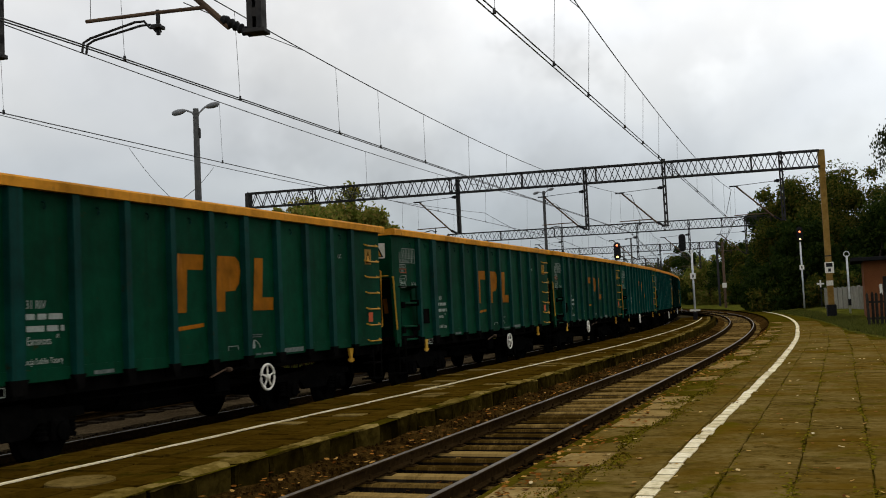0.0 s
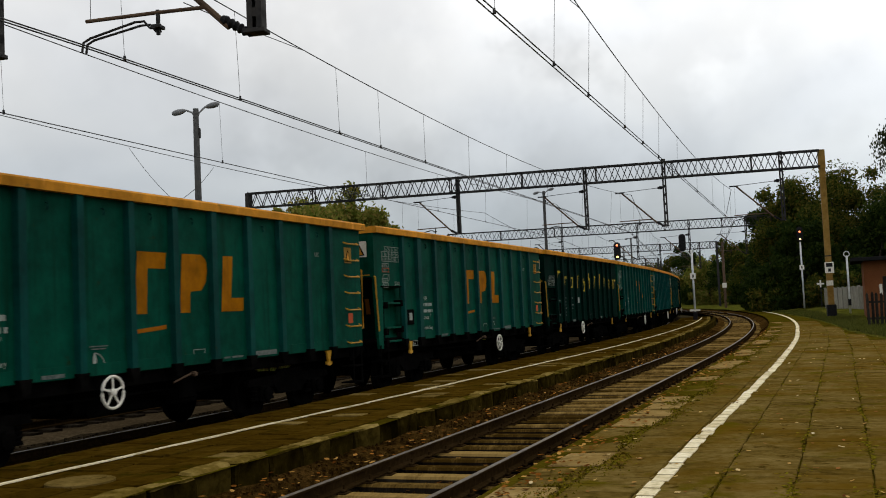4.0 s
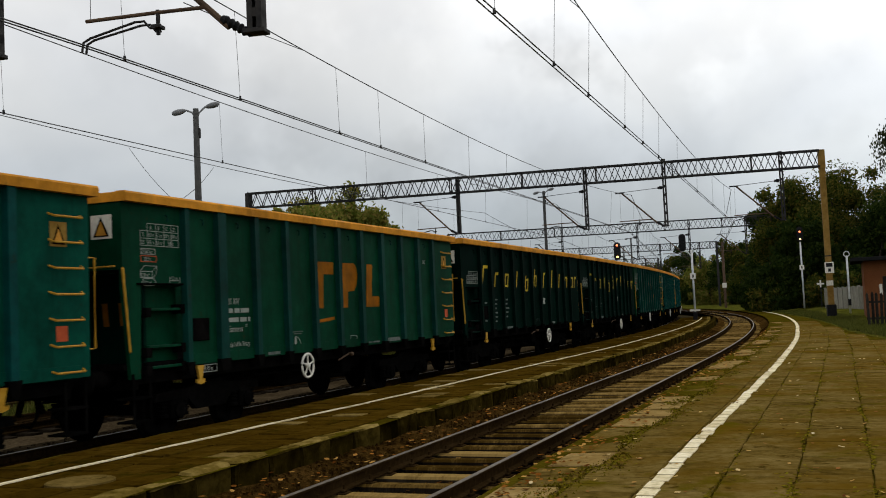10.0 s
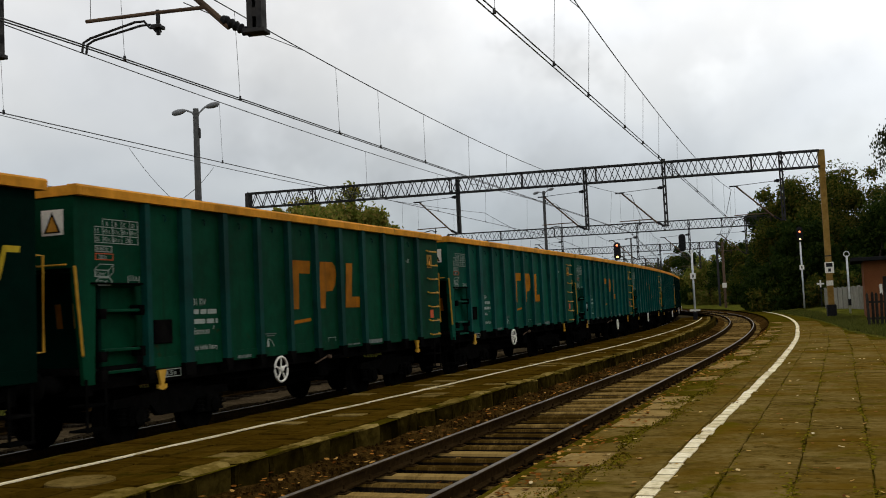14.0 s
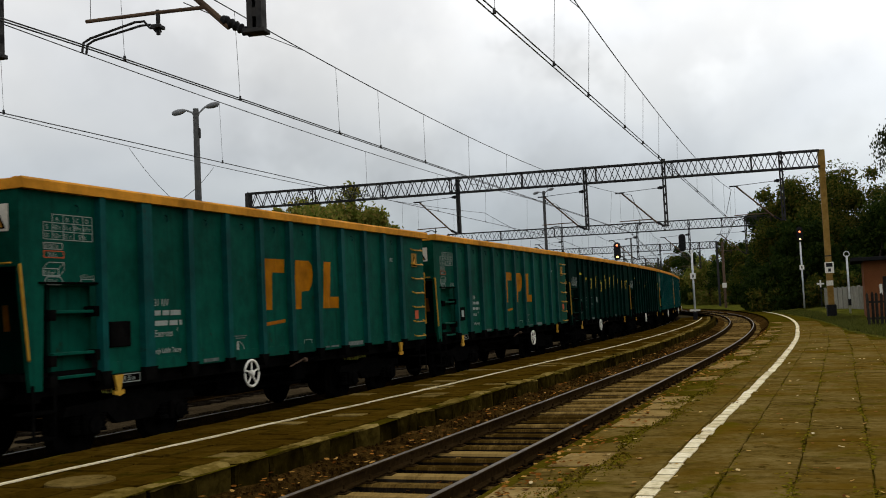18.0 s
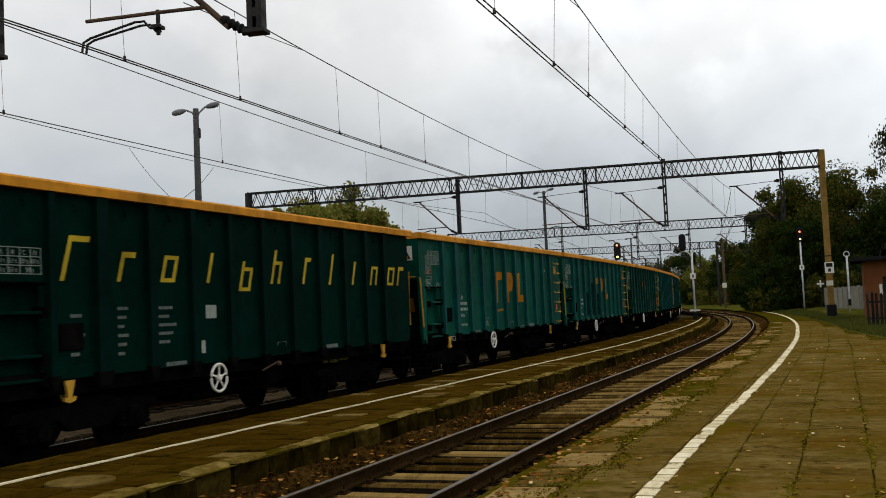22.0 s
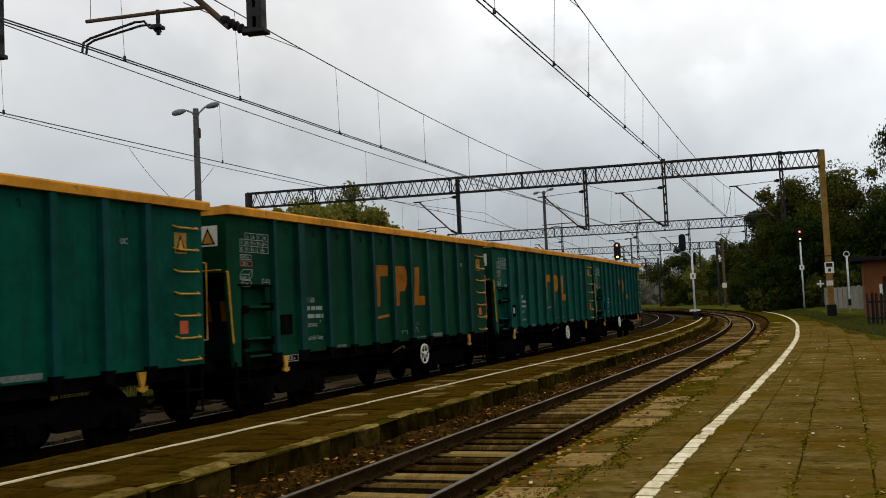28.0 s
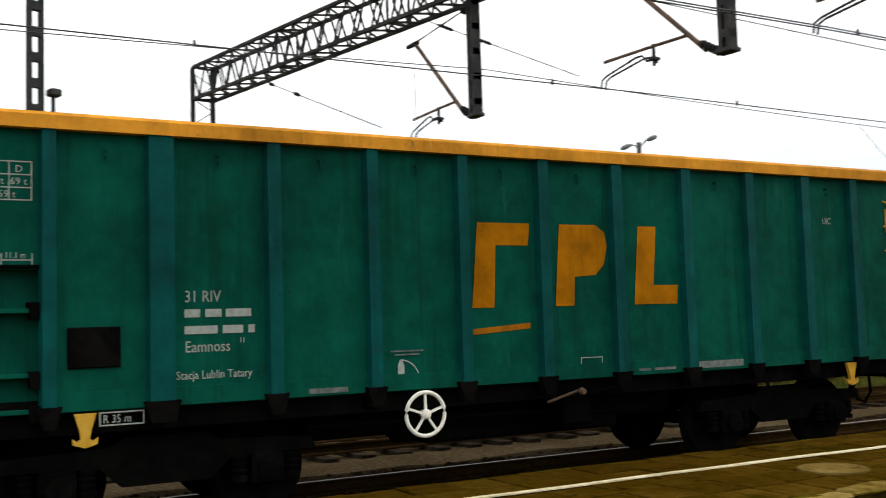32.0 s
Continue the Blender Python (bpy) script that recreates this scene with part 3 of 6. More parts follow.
# right-hand platform: a mossy bed on which the slabs lie
PLATFORM_END = 118.0
bm = B()
sheet("platform_1", "moss", steps(-10, PLATFORM_END, 0.5, 2), edge_of_paving, 2.95, TOP - 0.025, 14, 0.012, "mossy station platform paved with worn slabs", "platform")
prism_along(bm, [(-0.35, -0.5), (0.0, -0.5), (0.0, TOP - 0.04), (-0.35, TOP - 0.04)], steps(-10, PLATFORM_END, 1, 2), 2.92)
solid("platform_wall", bm, "edge", "dark concrete side of the platform", "platform wall", kind="structure")
sheet("verge_1", "grass", steps(10, FAR, 0.7, 5), lambda s: -40.0, lambda s: edge_of_paving(s) + 0.1 if s < PLATFORM_END else 2.6, lambda s, k: TOP - 0.05 + 0.30 * min(1, (1 - k) * 9), 60, 0.10, "autumn grass bank beside the platform", "grass")

# island platform: paved top between its edge stones
ISLAND_END = 88.0


def island_near(s):
    return 6.22 + (0.0 if s < 34 else (s - 34) * 0.012)


sheet("platform_2", "moss", steps(-14, ISLAND_END, 0.5, 2), island_near, 9.12, TOP - 0.03, 10, 0.015, "narrow island platform with brown worn paving", "platform")
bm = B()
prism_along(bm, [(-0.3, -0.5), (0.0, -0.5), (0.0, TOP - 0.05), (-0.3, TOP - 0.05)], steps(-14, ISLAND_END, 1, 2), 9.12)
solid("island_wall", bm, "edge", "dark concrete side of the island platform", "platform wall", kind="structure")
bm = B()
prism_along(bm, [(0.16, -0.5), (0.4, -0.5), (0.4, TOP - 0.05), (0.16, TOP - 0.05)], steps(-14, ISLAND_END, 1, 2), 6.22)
solid("island_wall_back", bm, "edge", "dark concrete behind the edge stones", "platform wall", kind="structure")


# ---- tracks ----
def rail_mesh(o, a, b):
    side, head = B(), B()
    sl = steps(a, b, 1.5, 4)
    prism_along(side, [(-0.07, -0.16), (0.07, -0.16), (0.07, -0.14), (0.012, -0.12), (0.012, -0.04), (0.034, -0.03), (0.034, -0.006), (-0.034, -0.006), (-0.034, -0.03), (-0.012, -0.04), (-0.012, -0.12), (-0.07, -0.14)], sl, o)
    prism_along(head, [(-0.030, -0.006), (0.030, -0.006), (0.026, 0.0), (-0.026, 0.0)], sl, o)
    return side, head


bm = B()
box(bm, -1.25, 1.25, -0.12, 0.12, -0.33, -0.165, 0.03)
SLEEPER = mesh_of(bm, "sleeper", "wood")


def shaded_sides(me):
    """Puts the shade on a sleeper's sides into their colour, under a pale top."""
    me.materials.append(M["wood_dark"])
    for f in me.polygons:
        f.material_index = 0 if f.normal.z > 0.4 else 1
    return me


shaded_sides(SLEEPER)
bm = B()
box(bm, -1.25, 1.25, -0.12, 0.12, -0.30, -0.175, 0.012)
DARK_SLEEPER = mesh_of(bm, "sleeper", "wood_dark")
bm = B()
for sx in (-0.7525, 0.7525):
    box(bm, sx - 0.16, sx + 0.16, -0.08, 0.08, -0.166, -0.15, 0.004)
    for d in (-0.105, 0.105):
        box(bm, sx + d - 0.025, sx + d + 0.025, -0.05, 0.05, -0.15, -0.115, 0.01)
        lathe(bm, (sx + d, 0, -0.12), (sx + d, 0, -0.06), [(0, 0.018), (0.05, 0.018)], 6)
FASTENING = mesh_of(bm, "fastening", "railside")


def railway(name, o, a, b, near_to, label):
    t = thing(name, label, "railway track", "station tracks", "structure")
    for d in (-0.7525, 0.7525):
        side, head = rail_mesh(o + d, a, b)
        r = part("rail", side, "railside", t)
        part("rail_head", head, "railhead" if o < 12 else "railside", r, "polished rail head" if o < 12 else "rusty rail head")
    s, rest = a, B()
    while s < min(b, 230):
        m = on_track(s + random.uniform(-0.05, 0.05), o, random.uniform(-0.008, 0.004)) @ pose(0, 0, 0, random.uniform(-3, 3), 0, random.uniform(-2.5, 2.5))
        if near_to[0] < s < near_to[1]:
            ob = part("sleeper", SLEEPER if o == NEAR else DARK_SLEEPER, None, t)
            ob.matrix_basis = m
            if o == NEAR:
                part("fastening", FASTENING, None, ob)
        else:
            box(rest, -1.25, 1.25, -0.12, 0.12, -0.30, -0.165, 0, m)
        s += 0.62
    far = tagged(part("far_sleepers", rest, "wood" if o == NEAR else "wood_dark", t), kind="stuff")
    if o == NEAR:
        shaded_sides(far.data)
    return t


railway("track_1", NEAR, -6, FAR, (4, 80), "empty railway track with rusty rails on weathered wooden sleepers")
railway("track_2", TRAIN, -14, FAR, (-4, 30), "railway track under the passing goods train")
railway("track_3", THIRD, -14, FAR, (30, 60), "rusty side track in grey gravel")
railway("track_4", FOURTH, -14, FAR, (500, 500), "siding track with parked blue wagons")
# ---- goods wagons: an open wagon 12.88 m long; local y runs along the train, +x is the side that faces the island ----
HALF, SIDE_X, Z_LOW, Z_TOP = 6.44, 1.38, 1.14, 3.54
RIBS = (1.43, 2.37, 3.42, 4.44, 5.47, 6.48, 7.49, 8.53, 9.57, 10.55, 11.46)
RIB_W = (0.15, 0.26, 0.17, 0.16, 0.16, 0.17, 0.18, 0.18, 0.17, 0.18, 0.17)


@functools.cache
def text_mesh(words, size, shear=0.0):
    c = bpy.data.curves.new("words", "FONT")
    c.body, c.size, c.shear, c.extrude, c.resolution_u = words, size, shear, 0.0015, 2
    ob = bpy.data.objects.new("words", c)
    scene.collection.objects.link(ob)
    me = bpy.data.meshes.new_from_object(ob.evaluated_get(bpy.context.evaluated_depsgraph_get()))
    bpy.data.objects.remove(ob)
    bpy.data.curves.remove(c)
    me.materials.clear()
    return me


# flat markings on the +x side: text runs along +y
ON_SIDE = Matrix(((0, 0, 1, 0), (1, 0, 0, 0), (0, 1, 0, 0), (0, 0, 0, 1)))


def marking(words, y, z, size, mat, parent, x=SIDE_X + 0.004, name="lettering", label=""):
    me = text_mesh(words, size).copy()
    me.transform(Matrix.Translation((x, y - HALF, z)) @ ON_SIDE @ Matrix.Diagonal((0.82, 1, 1, 1)))
    me.materials.append(M[mat])
    return tagged(part(name, me, None, parent, label), label, kind="stuff")


def plate(bm, y0, y1, z0, z1, x=SIDE_X + 0.003, t=0.004, lean=0.0):
    prism(bm, [(y0 - HALF, z0), (y1 - HALF, z0), (y1 - HALF + lean, z1), (y0 - HALF + lean, z1)], x, x + t)
    return bm


def frame_lines(bm, y0, y1, z0, z1, w=0.012):
    for a in ((y0, y1, z0, z0 + w), (y0, y1, z1 - w, z1), (y0, y0 + w, z0, z1), (y1 - w, y1, z0, z1)):
        plate(bm, *a)
    return bm


def wheel_mesh():
    bm = B()
    lathe(bm, (-0.07, 0, 0), (1, 0, 0), [(0, 0.49), (0.03, 0.485), (0.031, 0.46), (0.09, 0.458), (0.13, 0.45), (0.135, 0.40), (0.10, 0.36), (0.09, 0.20), (0.14, 0.17), (0.18, 0.12)], 28)
    return mesh_of(bm, "wheel", "under", True)


WHEEL = wheel_mesh()


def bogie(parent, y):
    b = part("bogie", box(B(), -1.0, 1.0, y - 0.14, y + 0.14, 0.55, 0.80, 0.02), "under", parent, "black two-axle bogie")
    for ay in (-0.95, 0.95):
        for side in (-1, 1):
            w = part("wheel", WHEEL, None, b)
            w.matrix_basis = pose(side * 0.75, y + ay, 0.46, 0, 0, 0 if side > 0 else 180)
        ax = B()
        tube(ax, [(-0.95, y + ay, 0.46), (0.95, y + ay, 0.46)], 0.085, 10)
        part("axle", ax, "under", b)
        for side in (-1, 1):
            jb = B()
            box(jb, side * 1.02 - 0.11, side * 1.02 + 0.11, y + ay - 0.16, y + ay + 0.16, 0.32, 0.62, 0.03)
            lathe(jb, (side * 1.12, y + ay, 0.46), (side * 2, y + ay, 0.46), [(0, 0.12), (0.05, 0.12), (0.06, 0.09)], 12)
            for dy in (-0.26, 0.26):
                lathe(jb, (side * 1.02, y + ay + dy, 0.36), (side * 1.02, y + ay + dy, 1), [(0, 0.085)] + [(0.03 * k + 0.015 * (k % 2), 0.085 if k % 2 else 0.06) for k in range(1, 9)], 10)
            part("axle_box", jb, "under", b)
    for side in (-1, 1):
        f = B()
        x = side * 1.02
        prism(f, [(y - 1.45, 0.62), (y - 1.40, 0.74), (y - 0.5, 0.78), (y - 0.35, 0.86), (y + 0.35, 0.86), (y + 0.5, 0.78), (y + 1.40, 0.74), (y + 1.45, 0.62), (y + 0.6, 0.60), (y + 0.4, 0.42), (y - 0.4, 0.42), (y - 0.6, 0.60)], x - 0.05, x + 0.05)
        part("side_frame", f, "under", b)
    return b


def open_wagon(paint_key, style, label, wheel_y):
    w = thing("open_wagon", label, "goods wagon", "goods train wagons")
    X = SIDE_X
    # the two long sides; the front bay has a recess with steps below z 2.37
    for sx in (1, -1):
        x0, x1 = sorted((sx * (X - 0.06), sx * X))
        wall = part("side_wall", prism(B(), [(-HALF + 1.42, Z_LOW), (HALF - 0.03, Z_LOW), (HALF, Z_TOP), (-HALF, Z_TOP), (-HALF, 2.37), (-HALF + 1.42, 2.37)], x0, x1), paint_key, w)
        part("corner_plate", prism(B(), [(-HALF, 2.37), (-HALF + 0.40, 2.37), (-HALF + 0.34, 1.02), (-HALF + 0.14, 1.02)], x0, x1), paint_key, wall)
        part("recess_panel", box(B(), *sorted((sx * (X - 0.20), sx * (X - 0.16))), -HALF + 0.36, -HALF + 1.42, Z_LOW, 2.345), paint_key, wall)
        part("recess_head", box(B(), *sorted((sx * (X - 0.2), sx * (X - 0.062))), -HALF + 0.36, -HALF + 1.42, 2.345, 2.369), paint_key, wall)
        for z in (2.0, 1.46, 1.16) if sx > 0 else ():
            part("step", box(B(), *sorted((sx * (X - 0.18), sx * (X + 0.02))), -HALF + 0.52, -HALF + 1.36, z - 0.02, z + 0.02, 0.006), paint_key, wall)
        if sx > 0:
            part("recess_lip", box(B(), X - 0.02, X + 0.035, -HALF + 0.30, -HALF + 1.40, 2.362, 2.385, 0.004), "under", wall, "dark folded edge over the recess")
            for y, z in ((0.50, 1.98), (1.34, 2.02), (0.50, 1.40), (1.34, 1.44), (0.50, 1.14), (1.34, 1.16)):
                part("step_bracket", prism(B(), [(-HALF + y - 0.07, z + 0.05), (-HALF + y + 0.07, z + 0.05), (-HALF + y + 0.05, z - 0.09), (-HALF + y - 0.05, z - 0.09)], X - 0.14, X + 0.04), "under", wall, "black greasy step bracket")
        # pressed ribs with sloping flanks
        for y, wd in zip(RIBS, RIB_W):
            r = B()
            a, q = wd / 2, 0.085
            prism(r, [(sx * (X - 0.002), y - HALF - a), (sx * (X + q), y - HALF - a + 0.02), (sx * (X + q), y - HALF + a - 0.02), (sx * (X - 0.002), y - HALF + a)], Z_LOW + 0.02, Z_TOP + 0.005, "z")
            part("rib", r, paint_key + "_rib", w)
            if sx < 0:
                continue
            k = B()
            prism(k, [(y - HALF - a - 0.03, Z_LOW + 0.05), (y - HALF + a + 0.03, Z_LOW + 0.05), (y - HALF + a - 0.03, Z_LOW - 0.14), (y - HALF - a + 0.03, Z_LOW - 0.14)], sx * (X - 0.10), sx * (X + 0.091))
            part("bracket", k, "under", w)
        # lower fold of the side sheet
        fold = B()
        prism(fold, [(sx * (X + 0.012), Z_LOW + 0.16), (sx * (X + 0.016), Z_LOW), (sx * (X - 0.06), Z_LOW - 0.02), (sx * (X - 0.02), Z_LOW + 0.16)], -HALF + 1.5, HALF - 0.2, "y")
        part("side_fold", fold, paint_key, w)
        for y in (1.0, 1.9, 2.9, 3.9, 4.95, 5.97, 6.98, 9.05, 11.0):
            if sx < 0:
                continue
            h = B()
            tube(h, [(sx * (X - 0.01), y - HALF, 3.40), (sx * (X + 0.035), y - HALF, 3.39), (sx * (X + 0.045), y - HALF, 3.34), (sx * (X + 0.03), y - HALF, 3.30)], 0.014, 6)
            part("lashing_ring", h, paint_key + "_rib", w)
    # ends: the front is set back below z 2.6, the rear is straight
    for e in (-1, 1):
        g = B()
        y0, y1 = sorted((e * HALF, e * (HALF - 0.06)))
        box(g, -X + 0.06, X - 0.06, y0, y1, 2.58 if e < 0 else Z_LOW, Z_TOP)
        wall = part("end_wall", g, paint_key, w)
        if e < 0:
            # dark paint on the recessed wall and soffit stands for shade between wagons
            part("lower_end_wall", box(B(), -X + 0.06, X - 0.06, -HALF + 0.50, -HALF + 0.56, Z_LOW, 2.555), "dark", wall, "recessed end wall, painted dark for its shade")
            if style != "yellow":
                for x in (0.62, 0.92):
                    part("company_mark", prism(B(), [(x, 1.78), (x + 0.10, 1.78), (x + 0.07, 2.12), (x - 0.03, 2.12)], -HALF + 0.494, -HALF + 0.499, "y"), "faded", wall, "small orange block on the end wall")
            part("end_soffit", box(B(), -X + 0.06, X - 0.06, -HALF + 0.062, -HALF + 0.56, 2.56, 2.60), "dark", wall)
        for x in (-0.9, 0.0, 0.9) if e > 0 else (-0.45, 0.45):
            r = B()
            q = e * (HALF + 0.05)
            prism(r, [(x - 0.09, e * HALF), (x - 0.07, q), (x + 0.07, q), (x + 0.09, e * HALF)], 2.0 if e < 0 else 1.3, Z_TOP, "z")
            part("rib", r, paint_key + "_rib", wall)
        if e < 0:
            for x0, x1 in ((-1.3, -0.2), (0.35, 1.3)):
                part("grab_bar", tube(B(), [(x0, -HALF - 0.06, 2.62), (x1, -HALF - 0.06, 2.62)], 0.014, 6), "hand", wall, "thin yellow grab bar")
    part("floor", box(B(), -X + 0.06, X - 0.06, -HALF + 0.06, HALF - 0.06, 1.16, 1.24), "under", w, "black wagon floor")
    # top rim, a box section with a slight slope outwards, in four lengths
    rim = B()
    for sx in (1, -1):
        prism(rim, [(sx * (X - 0.07), Z_TOP - 0.005), (sx * (X + 0.105), Z_TOP - 0.005), (sx * (X + 0.11), Z_TOP + 0.11), (sx * (X + 0.085), Z_TOP + 0.14), (sx * (X - 0.07), Z_TOP + 0.14)], -HALF - 0.03, HALF + 0.10, "y")
    for e in (-1, 1):
        box(rim, -X + 0.07, X - 0.07, *sorted((e * (HALF - 0.08), e * (HALF + 0.03))), Z_TOP - 0.005, Z_TOP + 0.13)
    part("top_rim", rim, "rim", w, "ochre yellow painted top rim")
    # ladder rungs and handrails at the rear corner, both sides
    for sx in (1, -1):
        for k in range(7 if sx > 0 and style != "yellow" else 0):
            z = 1.22 + 0.335 * k
            part("rung", tube(B(), [(sx * (X - 0.01), HALF - 0.74, z + 0.035), (sx * (X + 0.07), HALF - 0.70, z), (sx * (X + 0.07), HALF - 0.20, z), (sx * (X - 0.01), HALF - 0.16, z + 0.035)], 0.016, 6), "hand", w, "yellow ladder rung")
        part("handrail", tube(B(), [(sx * (X - 0.05), HALF, 2.72), (sx * (X - 0.05), HALF + 0.16, 2.72), (sx * (X - 0.05), HALF + 0.14, 1.5), (sx * (X - 0.05), HALF, 1.5)], 0.018, 6), "hand", w, "yellow corner handrail")
        part("handrail", tube(B(), [(sx * (X - 0.02), -HALF + 0.02, 2.60), (sx * (X + 0.03), -HALF - 0.03, 2.58), (sx * (X + 0.02), -HALF + 0.10, 1.42), (sx * (X - 0.02), -HALF + 0.14, 1.40)], 0.02, 6), "hand", w, "yellow corner handrail")
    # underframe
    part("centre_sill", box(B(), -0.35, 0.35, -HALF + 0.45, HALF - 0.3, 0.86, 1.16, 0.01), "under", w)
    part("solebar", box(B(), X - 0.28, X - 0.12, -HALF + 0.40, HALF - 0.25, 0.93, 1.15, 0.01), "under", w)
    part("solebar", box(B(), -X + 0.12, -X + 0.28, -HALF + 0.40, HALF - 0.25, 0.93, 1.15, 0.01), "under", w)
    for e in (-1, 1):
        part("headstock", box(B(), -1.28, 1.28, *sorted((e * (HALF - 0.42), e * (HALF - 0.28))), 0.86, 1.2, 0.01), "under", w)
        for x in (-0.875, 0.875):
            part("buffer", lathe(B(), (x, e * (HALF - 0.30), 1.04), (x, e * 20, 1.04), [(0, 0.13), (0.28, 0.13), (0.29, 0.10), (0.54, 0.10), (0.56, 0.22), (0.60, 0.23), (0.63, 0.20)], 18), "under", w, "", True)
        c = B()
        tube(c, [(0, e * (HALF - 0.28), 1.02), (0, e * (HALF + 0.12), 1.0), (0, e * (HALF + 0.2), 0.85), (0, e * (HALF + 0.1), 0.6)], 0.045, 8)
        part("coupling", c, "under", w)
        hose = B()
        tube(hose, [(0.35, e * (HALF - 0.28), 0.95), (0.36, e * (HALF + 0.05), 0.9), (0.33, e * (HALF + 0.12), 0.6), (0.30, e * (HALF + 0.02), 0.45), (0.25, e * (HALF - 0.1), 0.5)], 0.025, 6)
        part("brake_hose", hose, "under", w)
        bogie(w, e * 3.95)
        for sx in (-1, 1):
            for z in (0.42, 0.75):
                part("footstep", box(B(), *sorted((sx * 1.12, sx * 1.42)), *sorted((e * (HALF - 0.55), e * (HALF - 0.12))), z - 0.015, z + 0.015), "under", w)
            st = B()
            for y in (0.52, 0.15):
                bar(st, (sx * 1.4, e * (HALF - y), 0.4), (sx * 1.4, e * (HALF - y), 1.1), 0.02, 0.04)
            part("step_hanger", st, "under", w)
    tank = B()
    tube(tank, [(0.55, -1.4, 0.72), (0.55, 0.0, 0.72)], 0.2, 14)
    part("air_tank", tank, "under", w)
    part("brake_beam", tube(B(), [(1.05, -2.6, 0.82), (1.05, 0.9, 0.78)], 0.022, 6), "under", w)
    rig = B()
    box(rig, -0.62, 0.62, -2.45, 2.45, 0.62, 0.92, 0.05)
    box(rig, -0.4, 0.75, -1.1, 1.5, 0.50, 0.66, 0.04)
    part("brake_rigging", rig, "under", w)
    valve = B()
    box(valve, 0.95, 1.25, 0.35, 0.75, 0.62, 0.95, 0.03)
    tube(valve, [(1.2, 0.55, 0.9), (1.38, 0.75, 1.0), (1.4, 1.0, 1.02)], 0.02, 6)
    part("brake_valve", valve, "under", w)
    lever = B()
    tube(lever, [(1.30, 0.10, 0.90), (1.36, 0.52, 1.02)], 0.016, 6)
    lathe(lever, (1.34, 0.50, 1.0), (1.40, 0.50, 1.0), [(0, 0.03), (0.06, 0.045), (0.1, 0.03)], 8)
    part("load_changeover_lever", lever, "rustpipe", w, "small rusty changeover lever")
    # ochre lashing hooks under the side
    for sx in (1, -1):
        for y in (1.72, 11.28):
            h = B()
            q = y - HALF
            prism(h, [(q - 0.09, 1.12), (q + 0.09, 1.12), (q + 0.05, 0.98), (q + 0.035, 0.91), (q + 0.065, 0.885), (q + 0.105, 0.915), (q + 0.10, 0.86), (q, 0.83), (q - 0.10, 0.86), (q - 0.105, 0.915), (q - 0.065, 0.885), (q - 0.035, 0.91), (q - 0.05, 0.98)], sx * (X + 0.01), sx * (X + 0.05))
            part("lashing_hook", h, "hand", w, "ochre yellow lashing hook")
    # white handwheel
    hx, hy, hz = X + 0.13, wheel_y - HALF, 0.90 if wheel_y < 6 else 0.80
    wheel = B()
    tube(wheel, [(hx, hy + 0.215 * math.cos(a), hz + 0.215 * math.sin(a)) for a in (2 * math.pi * k / 28 for k in range(28))], 0.021, 8, closed=True)
    lathe(wheel, (hx - 0.04, hy, hz), (hx + 1, hy, hz), [(0, 0.05), (0.07, 0.05), (0.08, 0.03)], 12)
    hw = part("brake_handwheel", wheel, "cream", w, "cream white brake handwheel", True)
    for k in range(5):
        a = radians(90 + 72 * k)
        sp = B()
        bar(sp, (hx, hy + 0.03 * math.cos(a), hz + 0.03 * math.sin(a)), (hx, hy + 0.205 * math.cos(a), hz + 0.205 * math.sin(a)), 0.024, 0.02, (1, 0, 0))
        part("spoke", sp, "cream", hw)
    part("handwheel_shaft", tube(B(), [(0.6, hy, hz), (hx, hy, hz)], 0.02, 8), "under", w)
    # hatch, signs and markings on the side that is seen
    hb = B()
    box(hb, X, X + 0.03, 1.58 - HALF, 2.02 - HALF, 1.50, 1.85, 0.01)
    holder = part("label_holder", hb, "under", w, "dark square label holder")
    if style == "orange" and wheel_y > 6:
        part("paper_label", plate(B(), 1.73, 1.90, 1.60, 1.77, X + 0.031), "white", holder, "small white paper label")
    if style != "yellow":
        sg = B()
        plate(sg, 12.16, 12.46, 2.84, 3.16, X + 0.003)
        sign = part("hazard_sign", sg, "dirty_sign", w, "dirty ochre hazard sign with a triangle")
        part("triangle", prism(B(), [(12.19 - HALF, 2.87), (12.43 - HALF, 2.87), (12.31 - HALF, 3.13)], X + 0.008, X + 0.010), "under", sign)
        part("triangle", prism(B(), [(12.23 - HALF, 2.89), (12.39 - HALF, 2.89), (12.31 - HALF, 3.07)], X + 0.0105, X + 0.0115), "hazard", sign)
        part("red_plate", plate(B(), 12.24, 12.44, 1.62, 1.82), "redmark", w, "small orange-red plate")
    es = B()
    box(es, 0.86, 1.22, -HALF - 0.012, -HALF - 0.004, 3.02, 3.36)
    esign = part("hazard_sign", es, "cream", w, "white hazard sign with an orange triangle")
    part("triangle", prism(B(), [(0.90, 3.05), (1.18, 3.05), (1.04, 3.33)], -HALF - 0.016, -HALF - 0.0125, "y"), "under", esign)
    part("end_plate", box(B(), -0.9, -0.4, -HALF - 0.012, -HALF - 0.004, 2.95, 3.3), "white", w, "grey-white data plate")
    part("triangle", prism(B(), [(0.945, 3.068), (1.135, 3.068), (1.04, 3.27)], -HALF - 0.0175, -HALF - 0.0165, "y"), "hazard", esign)
    data_markings(w, style, wheel_y)
    return w


